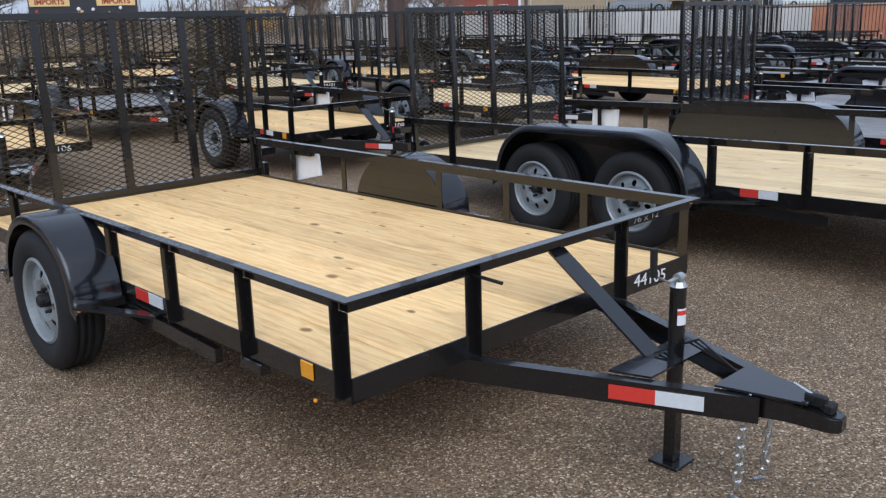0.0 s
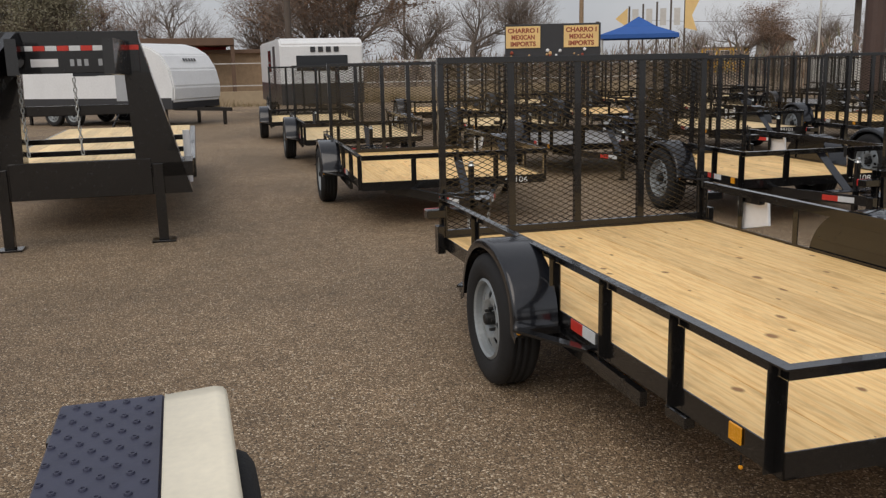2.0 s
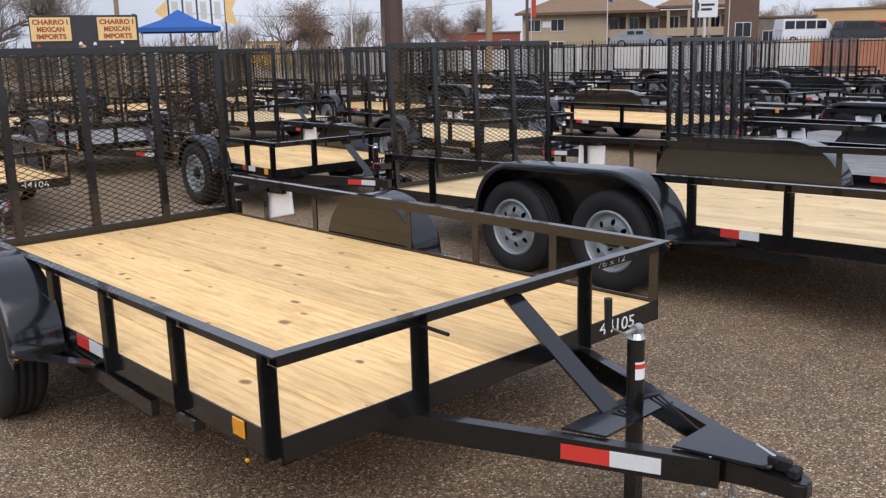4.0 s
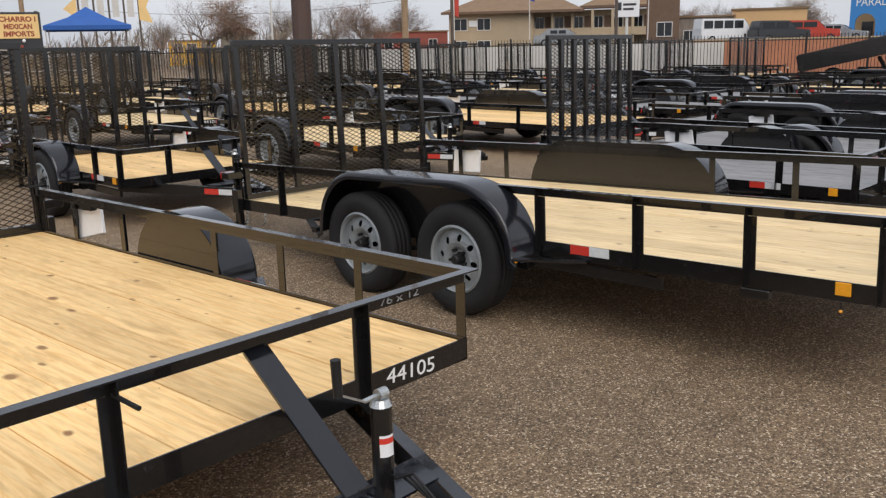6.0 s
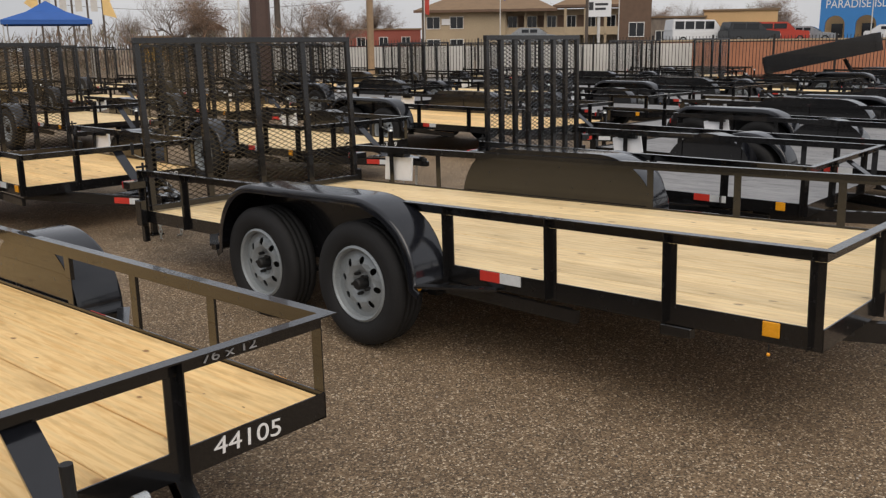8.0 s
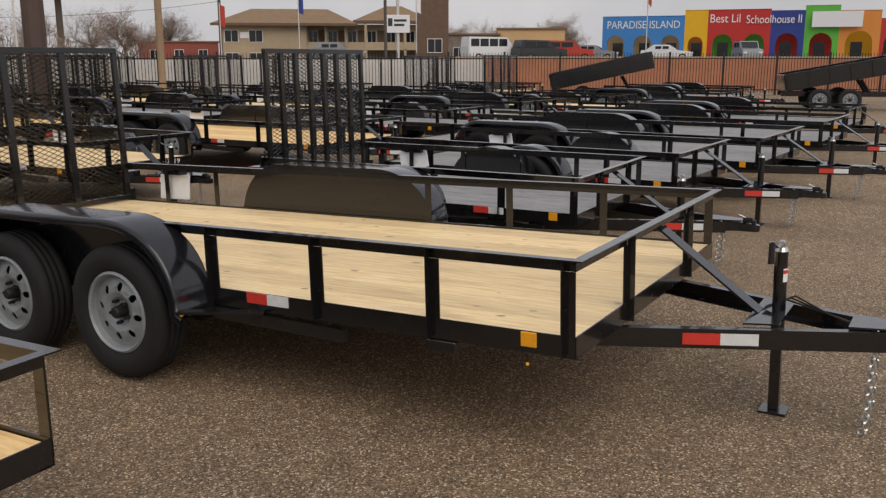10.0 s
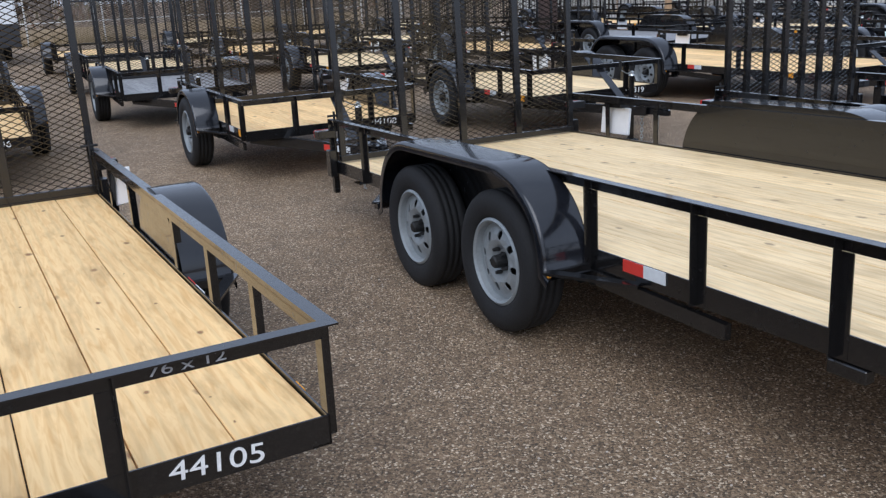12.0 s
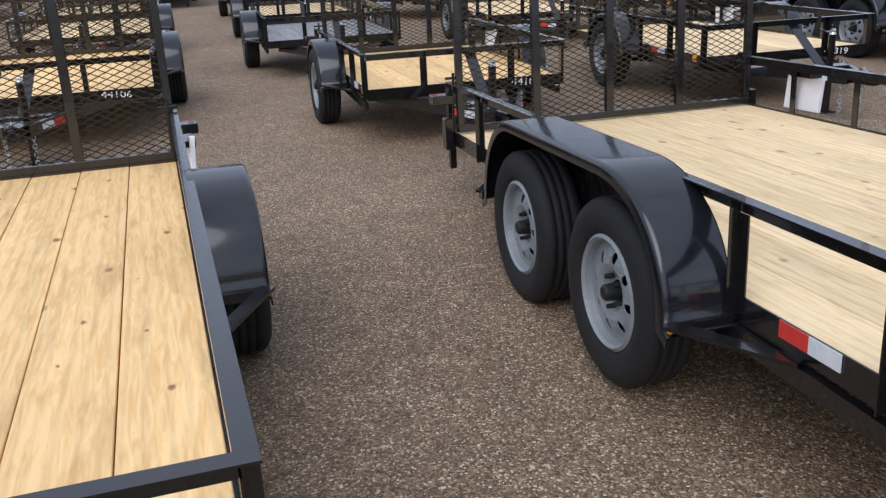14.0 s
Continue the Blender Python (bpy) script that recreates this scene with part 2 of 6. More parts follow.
def box(bm, lo, hi, bevel=0.0, m=None):
    a, b = Vector(lo), Vector(hi)
    got = bmesh.ops.create_cube(bm, size=1.0, matrix=Matrix.Translation((a + b) / 2) @ Matrix.Diagonal((*(b - a), 1)))
    vs = got["verts"]
    if bevel:
        es = list({e for v in vs for e in v.link_edges})
        out = bmesh.ops.bevel(bm, geom=es, offset=bevel, segments=1, affect="EDGES")
        vs = list({v for f in out["faces"] for v in f.verts} | {v for v in vs if v.is_valid})
    if m is not None:
        bmesh.ops.transform(bm, matrix=m, verts=[v for v in vs if v.is_valid])
    return vs


def bar(bm, a, b, profile, up=(0, 0, 1)):
    """Sweep a closed 2D profile (across, up) from a to b."""
    a, b = Vector(a), Vector(b)
    d = (b - a).normalized()
    u = Vector(up)
    s = d.cross(u).normalized()
    u = s.cross(d).normalized()
    rings = [[bm.verts.new(p + s * x + u * y) for x, y in profile] for p in (a, b)]
    n = len(profile)
    for i in range(n):
        bm.faces.new((rings[0][i], rings[0][(i + 1) % n], rings[1][(i + 1) % n], rings[1][i]))
    bm.faces.new(rings[0][::-1])
    bm.faces.new(rings[1])


def rect(w, h, x=0.0, y=0.0):
    return [(x - w / 2, y - h / 2), (x + w / 2, y - h / 2), (x + w / 2, y + h / 2), (x - w / 2, y + h / 2)]


def ring_profile(bm, profile, n, axis="x", close=True):
    """Turn a profile of (radius, along) about an axis."""
    rows = []
    for k in range(n):
        a = 2 * math.pi * k / n
        rows.append([bm.verts.new((s, r * math.cos(a), r * math.sin(a)) if axis == "x" else (r * math.cos(a), r * math.sin(a), s)) for r, s in profile])
    m = len(profile)
    for k in range(n):
        p, q = rows[k], rows[(k + 1) % n]
        for i in range(m if close else m - 1):
            bm.faces.new((p[i], p[(i + 1) % m], q[(i + 1) % m], q[i]))


def cylinder(bm, a, b, r, r2=None, n=12):
    a, b = Vector(a), Vector(b)
    d = b - a
    m = Matrix.Translation((a + b) / 2) @ d.to_track_quat("Z", "Y").to_matrix().to_4x4()
    bmesh.ops.create_cone(bm, cap_ends=True, segments=n, radius1=r, radius2=r if r2 is None else r2, depth=d.length, matrix=m)


def text_mesh(name, body, size, mat, depth=0.001, width=None, bold=0.0):
    cu = bpy.data.curves.new(name, "FONT")
    cu.body, cu.size, cu.extrude, cu.align_x, cu.align_y = body, size, depth, "CENTER", "CENTER"
    cu.offset = bold
    ob = bpy.data.objects.new(name, cu)
    scene.collection.objects.link(ob)
    bpy.context.view_layer.update()
    me = bpy.data.meshes.new_from_object(ob)
    bpy.data.objects.remove(ob)
    me.materials.append(mat)
    if width:
        xs = [v.co.x for v in me.vertices]
        k = width / max(max(xs) - min(xs), 1e-6)
        for v in me.vertices:
            v.co.x *= k
    return me


def steel_text(name, body, size, mat, parent, m, width=None, label="", bold=0.0):
    ob = part(name, text_mesh(name, body, size, mat, 0.0008, width, bold), mat, parent, label)
    ob.matrix_basis = m
    return ob


# ---- shared meshes ----
def tyre_mesh(r=0.335, w=0.2, rim=0.2):
    bm = bmesh.new()
    h = w / 2
    prof = [(rim, -h * 0.72), (rim + 0.03, -h * 0.92), (rim + 0.07, -h), (r - 0.035, -h * 0.96), (r - 0.010, -h * 0.80), (r, -h * 0.62)]
    for g in (-0.36, -0.02, 0.32):
        prof += [(r, h * (g - 0.06)), (r - 0.009, h * (g - 0.035)), (r - 0.009, h * (g + 0.035)), (r, h * (g + 0.06))]
    prof += [(r, h * 0.62), (r - 0.010, h * 0.80), (r - 0.035, h * 0.96), (rim + 0.07, h), (rim + 0.03, h * 0.92), (rim, h * 0.72)]
    ring_profile(bm, prof, 48)
    bmesh.ops.recalc_face_normals(bm, faces=bm.faces)
    me = to_mesh("tyre", bm, M_TYRE)
    return smooth_mesh(me)


def rim_mesh(rim=0.2):
    bm = bmesh.new()
    # barrel with its rolled lip, opening to -x
    ring_profile(bm, [(rim + 0.008, -0.080), (rim - 0.004, -0.088), (rim - 0.014, -0.078), (rim - 0.022, -0.02), (rim - 0.026, 0.06), (rim - 0.02, 0.06), (rim - 0.004, -0.06)], 40)
    # disc with eight oval holes, dished round the hub
    def dish(r, a):
        x = -0.048 - 0.020 * math.exp(-(((r - 0.110) / 0.035) ** 2)) + (0.014 if r < 0.06 else 0)
        return bm.verts.new((x, r * math.cos(a), r * math.sin(a)))

    r0, r1, half = 0.098, 0.160, math.pi / 8
    for h in range(8):
        mid = 2 * math.pi * h / 8
        edge = [(r1, 0.0), (r1, 0.5), (r1, 1.0), (0.5 * (r0 + r1), 1.0), (r0, 1.0), (r0, 0.5), (r0, 0.0), (r0, -0.5), (r0, -1.0), (0.5 * (r0 + r1), -1.0), (r1, -1.0), (r1, -0.5)]
        outer = [dish(r, mid + half * k) for r, k in edge]
        inner, back = [], []
        for k in range(12):
            t = 2 * math.pi * k / 12
            rr, ss = 0.128 + 0.0225 * math.cos(t), 0.018 * math.sin(t)
            v = dish(math.hypot(rr, ss), mid + math.atan2(ss, rr))
            inner.append(v)
            back.append(bm.verts.new((v.co.x + 0.006, v.co.y, v.co.z)))
        for k in range(12):
            n = (k + 1) % 12
            bm.faces.new((outer[k], outer[n], inner[n], inner[k]))
            bm.faces.new((inner[k], inner[n], back[n], back[k]))
        for ra, rb in ((0.04, 0.055), (0.055, 0.075), (0.075, r0), (r1, 0.182)):
            for k in (-1.0, -0.5, 0.0, 0.5):
                a, c = mid + half * k, mid + half * (k + 0.5)
                bm.faces.new((dish(ra, a), dish(rb, a), dish(rb, c), dish(ra, c)))
    bmesh.ops.remove_doubles(bm, verts=bm.verts, dist=0.0002)
    bmesh.ops.recalc_face_normals(bm, faces=bm.faces)
    return to_mesh("rim", bm, M_RIM)


def hub_mesh():
    bm = bmesh.new()
    cylinder(bm, (0.0, 0, 0), (-0.086, 0, 0), 0.036, 0.030, 16)
    cylinder(bm, (-0.086, 0, 0), (-0.094, 0, 0), 0.030, 0.022, 16)
    for k in range(5):
        a = 2 * math.pi * k / 5
        c = (0.0, 0.0565 * math.cos(a), 0.0565 * math.sin(a))
        cylinder(bm, (-0.040, c[1], c[2]), (-0.074, c[1], c[2]), 0.010, 0.008, 6)
    return to_mesh("hub", bm, M_DARK)


def drum_mesh():
    bm = bmesh.new()
    cylinder(bm, (0.06, 0, 0), (-0.01, 0, 0), 0.172, None, 28)
    return to_mesh("brake_drum", bm, M_DARK)


TYRE, RIM, HUB, DRUM = tyre_mesh(), rim_mesh(), hub_mesh(), drum_mesh()


def wheel(parent, x, y, z, side):
    """side -1: face to -x; +1: face to +x."""
    m = pose(x, y, z, 0, 0, 0 if side < 0 else 180)
    t = part("wheel", TYRE, M_TYRE, parent)
    t.matrix_basis = m @ pose(0, 0, 0, (x * 37 + y * 91) % 360)
    part("rim", RIM, M_RIM, t, "silver-painted steel rim with eight holes")
    part("hub", HUB, M_DARK, t, "black greased hub with wheel nuts")
    part("brake_drum", DRUM, M_DARK, t)
    return t


def fender_mesh(span, r, width, drop, nose, tail):
    """Rolled fender: an arch over one wheel (span 0) or over two, with an outer lip and an inner skirt. Outer side at -x."""
    bm = bmesh.new()
    pts = []
    n = 14
    for k in range(n + 1):
        a = math.pi * (0.0 + 0.5 * k / n)
        pts.append((-span / 2 - nose * math.cos(a), r * math.sin(a) ** 0.85))
    for k in range(1 if span == 0 else 0, n + 1):
        a = math.pi * (0.5 + 0.5 * k / n)
        pts.append((span / 2 - tail * math.cos(a), r * math.sin(a)))
    pts = [(pts[0][0] - 0.03, -drop)] + pts + [(pts[-1][0] + 0.03, -drop)]
    m = len(pts)
    nrm = []
    for i in range(m):
        p, q = pts[max(i - 1, 0)], pts[min(i + 1, m - 1)]
        d = Vector((q[0] - p[0], q[1] - p[1])).normalized()
        nrm.append((d.y, -d.x))
    w = width

    def sheet(stations):
        rows = [[bm.verts.new((x, y + e * ny, z + e * nz)) for (y, z), (ny, nz) in zip(pts, nrm)] for x, e in stations]
        for p, q in zip(rows, rows[1:]):
            for i in range(m - 1):
                bm.faces.new((p[i], p[i + 1], q[i + 1], q[i]))

    sheet([(-w, 0.045), (-w, 0.016), (-w + 0.003, 0.007), (-w + 0.009, 0.002), (-w + 0.02, 0.0), (0, 0.0)])
    sheet([(-w + 0.004, 0.045), (-w + 0.004, 0.018), (-w + 0.02, 0.005), (0, 0.005)])
    sheet([(-w, 0.045), (-w + 0.004, 0.045)])
    me = to_mesh("fender", bm, M_FENDER)
    smooth_mesh(me)
    # inner skirt plate, from the arch down to the frame
    bm = bmesh.new()
    ring = [(y, z) for y, z in pts]
    for x in (0.0, 0.004):
        vs = [bm.verts.new((x, y, z)) for y, z in ring]
        bm.faces.new(vs)
    return me, to_mesh("skirt", bm, M_BLACK)


FENDER_ONE = fender_mesh(0.0, 0.358, 0.222, 0.01, 0.43, 0.405)
FENDER_TWO = fender_mesh(0.868, 0.42, 0.225, 0.01, 0.47, 0.375)


def expanded_mesh(w, h, lw=0.078, lh=0.036):
    """Expanded metal: zigzag strands that meet in diamonds."""
    cols, rows = max(2, round(w / lw)), max(2, round(h / lh))
    lw, lh = w / cols, h / rows
    verts, faces = [], []
    t = 0.0031
    for j in range(rows + 1):
        for flip in (0, 1):
            if (j == 0 and flip) or (j == rows and not flip):
                continue
            base = len(verts)
            for i in range(2 * cols + 1):
                up = (i % 2) * lh / 2 * (-1 if flip else 1)
                x, z = i * lw / 2, j * lh + up
                verts += [(x, -0.004, z + t), (x, 0.004, z), (x, -0.0015, z - t)]
            for i in range(2 * cols):
                a, b = base + 3 * i, base + 3 * i + 3
                for k in range(3):
                    faces.append((a + k, a + (k + 1) % 3, b + (k + 1) % 3, b + k))
    me = bpy.data.meshes.new("mesh_panel")
    me.from_pydata(verts, [], faces)
    me.materials.append(M_BLACK)
    return me


PANELS = {}


def gate(parent, w, h, bays, x0, y, z, lean=0.0, label="ramp gate of black angle iron and expanded metal", mesh=True):
    g = empty("ramp_gate", Matrix(), label, "")
    for k in ("category", "group"):
        if k in g:
            del g[k]
    g.parent = parent
    g.matrix_basis = pose(x0, y, z, -lean)
    t = 0.042
    for lo in (0, h - t):
        bm = bmesh.new()
        box(bm, (0, -t / 2, lo), (w, t / 2, lo + t), 0.002)
        part("cross_bar", bm, M_BLACK, g)
    for i in range(bays + 1):
        bm = bmesh.new()
        x = t / 2 + (w - t) * i / bays
        wide = t if i in (0, bays) else 0.05
        box(bm, (x - wide / 2, -t / 2 + 0.003, t), (x + wide / 2, t / 2 - 0.003, h - t), 0.002)
        part("upright", bm, M_BLACK, g)
    if mesh:
        key = (round(w, 2), round(h, 2))
        if key not in PANELS:
            PANELS[key] = expanded_mesh(w - 2 * t, h - 2 * t)
        pnl = part("mesh_panel", PANELS[key], M_BLACK, g, "diamond expanded-metal mesh")
        pnl.matrix_basis = pose(t, t / 2 + 0.006, t)
    return g


def chain_mesh(points, link=0.044, wire=0.0052):
    """A chain that runs along a polyline."""
    bm = bmesh.new()
    pts = [Vector(p) for p in points]
    step = link * 0.72
    flip = 0
    for a, b in zip(pts, pts[1:]):
        d = b - a
        for k in range(max(1, int(d.length / step))):
            c = a + d.normalized() * (k + 0.5) * step
            m = Matrix.Translation(c) @ d.to_track_quat("Y", "Z").to_matrix().to_4x4() @ pose(0, 0, 0, 0, 90 * flip + 20)
            n = 10
            ring = []
            for i in range(n):
                t = 2 * math.pi * i / n
                cx, cy = 0.0125 * math.cos(t), (link / 2 - 0.009) * (1 if math.sin(t) > 0.01 else -1 if math.sin(t) < -0.01 else 0) * 0.6 + 0.0105 * math.sin(t)
                out = Vector((math.cos(t), math.sin(t), 0))
                ring.append([bm.verts.new(m @ (Vector((cx, cy, 0)) + out * wire * math.cos(q) + Vector((0, 0, wire * math.sin(q))))) for q in (0, 1.571, 3.142, 4.712)])
            for i in range(n):
                p, q = ring[i], ring[(i + 1) % n]
                for j in range(4):
                    bm.faces.new((p[j], p[(j + 1) % 4], q[(j + 1) % 4], q[j]))
            flip = 1 - flip
    return to_mesh("safety_chain", bm, M_ZINC)


def tape(parent, a, b, h, normal, label="red and white reflective tape"):
    """A strip of tape from a to b, half red and half white, standing 3 mm off its face."""
    a, b, nrm = Vector(a), Vector(b), Vector(normal)
    mid = (a + b) / 2
    for p, q, mt, nm in ((a, mid, M_RED, "red_tape"), (mid, b, M_WHITE, "white_tape")):
        bm = bmesh.new()
        bar(bm, p + nrm * 0.003, q + nrm * 0.003, rect(0.004, h), (0, 0, 1))
        part(nm, bm, mt, parent)


def utility_trailer(x, y, yaw, W=2.04, L=3.62, axle=2.05, tandem=False, has_gate=True, gate_h=1.19, bays=4, deck=M_PINE, number="", size="", pitch=0.0,
                    detail=2, side_posts=None, right_posts=None, planks=0, label="", group="utility trailers on the lot", hd=0.455, hr=0.735, gate_in=0.05, gate_v=-0.03, tape_v=0.0, papers=True, jack_up=0.27, amber=0.188):
    """An open utility trailer. x, y: its front corner on the -x side; it runs W to +x and L to +y; the tongue points to -y."""
    base = pose(x, y, 0, 0, 0, yaw) @ pose(W / 2, axle, 0, pitch, 0, 0)
    kind_word = "tandem-axle" if tandem else "single-axle"
    root = empty("utility_trailer", base, label or f"black {kind_word} utility trailer with a timber deck", "trailer", group)
    O = Vector((-W / 2, -axle, 0))

    def at(u, v, z):
        return O + Vector((u, v, z))

    # frame: angle-iron perimeter
    ft, fb = hd + 0.012, hd - 0.075
    for nm, a, b in (("side_rail", (0, L, 0), (0, 0, 0)), ("side_rail", (W, 0, 0), (W, L, 0)), ("front_sill", (0, 0, 0), (W, 0, 0)), ("rear_sill", (W, L, 0), (0, L, 0))):
        bm = bmesh.new()
        bar(bm, at(a[0], a[1], fb), at(b[0], b[1], fb), [(0.0, 0), (0, ft - fb), (-0.006, ft - fb), (-0.006, 0.007), (-0.055, 0.007), (-0.055, 0)])
        part(nm, bm, M_BLACK, root)
    # cross members under the deck
    n = max(3, round(L / 0.6))
    for i in range(1, n):
        bm = bmesh.new()
        v = L * i / n
        box(bm, at(0.01, v - 0.02, fb + 0.01), at(W - 0.01, v + 0.02, hd - 0.042))
        part("cross_member", bm, M_BLACK, root)
    # deck planks
    count = planks or round((W - 0.016) / 0.235)
    pw = (W - 0.016) / count
    shared = None
    for i in range(count):
        if shared is None or detail > 1:
            bm = bmesh.new()
            vs = box(bm, (-pw / 2 + 0.0022, 0, 0), (pw / 2 - 0.0022, L - 0.012, 0.036), 0.0025)
            if detail > 1:
                rng = random.Random(int(x * 100) + i)
                dz = rng.uniform(-0.0015, 0.0025)
                for v in bm.verts:
                    v.co.z += dz
            shared = to_mesh("plank", bm, deck)
        pk = part("plank", shared, deck, root)
        pk.location = at(0.008 + pw * (i + 0.5), 0.006, hd - 0.037)
    # top rail: angle iron, its leg on the posts and its flat standing out over them
    over = 0.034
    flat, leg = [(over, 0.0445), (over, 0.05), (-0.010, 0.05), (-0.010, 0.0445)], [(-0.004, 0.0), (-0.004, 0.0445), (-0.010, 0.0445), (-0.010, 0.0)]
    for a, b, e in (((0, L), (0, 0.0105), 0), ((W, 0.0105), (W, L), 0), ((0, 0), (W, 0), over)):
        bm = bmesh.new()
        bar(bm, at(a[0] - e, a[1], hr - 0.05), at(b[0] + e, b[1], hr - 0.05), flat)
        bar(bm, at(a[0] + (0.0045 if e else 0), a[1], hr - 0.05), at(b[0] - (0.0045 if e else 0), b[1], hr - 0.05), leg)
        part("top_rail", bm, M_BLACK, root)

    def post(u, v, s):
        """An angle-iron post on the +x (s 1) or -x side (s -1): one leg in the side's plane, one standing out at its rear edge."""
        bm = bmesh.new()
        x0, x1 = sorted((u, u - 0.005 * s))
        box(bm, at(x0, v, fb + 0.004), at(x1, v + 0.046, hr - 0.0505))
        x0, x1 = sorted((u, u + 0.034 * s))
        box(bm, at(x0, v + 0.041, fb + 0.004), at(x1, v + 0.046, hr - 0.0065))
        part("post", bm, M_BLACK, root)

    def front_post(u):
        bm = bmesh.new()
        box(bm, at(u, 0.001, fb + 0.004), at(u + 0.046, 0.006, hr - 0.0505))
        box(bm, at(u + 0.041, -0.032, fb + 0.004), at(u + 0.046, 0.001, hr - 0.0065))
        part("post", bm, M_BLACK, root)

    sp = side_posts or [L * k / 5 for k in (1, 2, 3, 4)]
    for u, s, sp in ((-0.001, -1, sp), (W + 0.001, 1, right_posts or sp)):
        for v in (0.004, *sp, L - 0.05):
            post(u, v, s)
    for k in (0.26, 0.708):
        front_post(W * k + 0.004)
    # gate
    if has_gate:
        gate(root, W - 2 * gate_in, gate_h, bays, at(gate_in, 0, 0).x, at(0, L + gate_v, 0).y, hd + 0.01, 1.0)
        for u in (0.015, W - 0.015):
            bm = bmesh.new()
            cylinder(bm, at(u - 0.05, L - 0.01, hr + 0.02), at(u + 0.05, L - 0.01, hr + 0.02), 0.008, None, 8)
            cylinder(bm, at(u, L - 0.01, hr - 0.04), at(u, L - 0.01, hr + 0.05), 0.009, None, 8)
            part("gate_latch", bm, M_DARK, root)
    # axles, wheels, fenders
    out = 0.113 if tandem else 0.142
    axles = [axle - 0.434, axle + 0.434] if tandem else [axle]
    for v in axles:
        bm = bmesh.new()
        box(bm, at(-0.1, v - 0.03, 0.30), at(W + 0.1, v + 0.03, 0.36))
        part("axle", bm, M_BLACK, root)
        wheel(root, at(-out, 0, 0).x, at(0, v, 0).y, 0.335, -1)
        wheel(root, at(W + out, 0, 0).x, at(0, v, 0).y, 0.335, 1)
    fm, sk = FENDER_TWO if tandem else FENDER_ONE
    fw = 0.225 if tandem else 0.222
    half = (0.43 if tandem else 0) + 0.44
    for u, rot in ((-0.012, 0), (W + 0.012, 180)):
        f = part("fender", fm, M_FENDER, root, "dark grey gloss steel fender")
        sgn = -1 if rot == 0 else 1
        f.matrix_basis = Matrix.Translation(at(u, axle, 0.388)) @ (Matrix() if rot == 0 else Matrix.Diagonal((-1, 1, 1, 1)))
        s = part("skirt", sk, M_BLACK, f)
        # stays that tie the fender's feet to the frame; the front one runs on as a long strut
        for end in (-1, 1):
            y0 = axle + end * half - (0.03 if tandem and end < 0 else 0)
            bm = bmesh.new()
            bar(bm, at(u + sgn * (fw - 0.01), y0, 0.402), at(u + sgn * 0.0, y0 + end * 0.34, fb + 0.005), rect(0.055, 0.012))
            bar(bm, at(u + sgn * (fw - 0.005), y0, 0.386), at(u + sgn * 0.002, y0, 0.39), rect(0.05, 0.036))
            part("fender_stay", bm, M_BLACK, root)
            if end < 0:
                bm = bmesh.new()
                bar(bm, at(u - sgn * 0.006, y0 + 0.05, fb - 0.03), at(u - sgn * 0.01, y0 - 0.80, fb - 0.052), rect(0.03, 0.06))
                part("side_strut", bm, M_BLACK, root)
                bm = bmesh.new()
                bmesh.ops.create_uvsphere(bm, u_segments=8, v_segments=6, radius=0.011, matrix=Matrix.Translation(at(u + sgn * (fw - 0.012), y0 - 0.026, 0.392)))
                part("marker_lamp", bm, M_AMBER, root, "small amber marker lamp")
    # springs under the frame
    for u in (0.06, W - 0.06):
        for v in axles:
            bm = bmesh.new()
            for k in range(3):
                box(bm, at(u - 0.022, v - 0.33 + 0.09 * k, 0.285 - 0.012 * k), at(u + 0.022, v + 0.33 - 0.09 * k, 0.296 - 0.012 * k))
            for e in (-0.33, 0.33):
                box(bm, at(u - 0.03, v + e - 0.03, 0.28), at(u + 0.03, v + e + 0.03, fb))
            part("leaf_spring", bm, M_DARK, root)
    # tongue: two channels that meet at the coupler
    tip = -1.14 if tandem and detail > 1 else -1.065
    drop = 0.015 if tandem and detail > 1 else 0.0
    tb, tt = fb - 0.085 - drop, fb - drop
    for s in (-1, 1):
        bm = bmesh.new()
        p, q = at(W / 2 + s * 0.637, 0.45, (tb + tt) / 2), at(W / 2 + s * 0.074, tip + 0.16, (tb + tt) / 2)
        e = (tt - tb) / 2
        prof = [(-0.022, -e), (0.022, -e), (0.022, -e + 0.007), (-0.015, -e + 0.007), (-0.015, e - 0.007), (0.022, e - 0.007), (0.022, e), (-0.022, e)]
        if s > 0:
            prof = [(-a, b) for a, b in prof][::-1]
        # the web faces outward
        bar(bm, p, q, [(-a, b) for a, b in prof][::-1])
        part("tongue_channel", bm, M_BLACK, root)
        d = (q - p).normalized()
        nrm = Vector((d.y, -d.x, 0)) * (1 if s < 0 else -1)
        nrm = Vector((s, 0, 0)) if abs(nrm.x) < 1e-6 else nrm * (1 if nrm.x * s > 0 else -1)
        f = (q - p).length
        ta = 0.72 if tandem and detail > 1 else 0.99
        tape(root, p + d * ta + nrm * 0.023, p + d * (ta + 0.31) + nrm * 0.023, 0.05, nrm)
    # gusset plate and jack plate
    for poly, z in (([(-0.11, tip + 0.3), (0.11, tip + 0.3), (0.05, tip + 0.02), (-0.05, tip + 0.02)], tt + 0.004), ([(-0.235, -0.44), (0.235, -0.44), (0.19, -0.58), (-0.19, -0.58)], tt + 0.003)):
        bm = bmesh.new()
        lo = [bm.verts.new(at(W / 2 + a, b, z)) for a, b in poly]
        hi = [bm.verts.new(at(W / 2 + a, b, z + 0.008)) for a, b in poly]
        bm.faces.new(lo), bm.faces.new(hi[::-1])
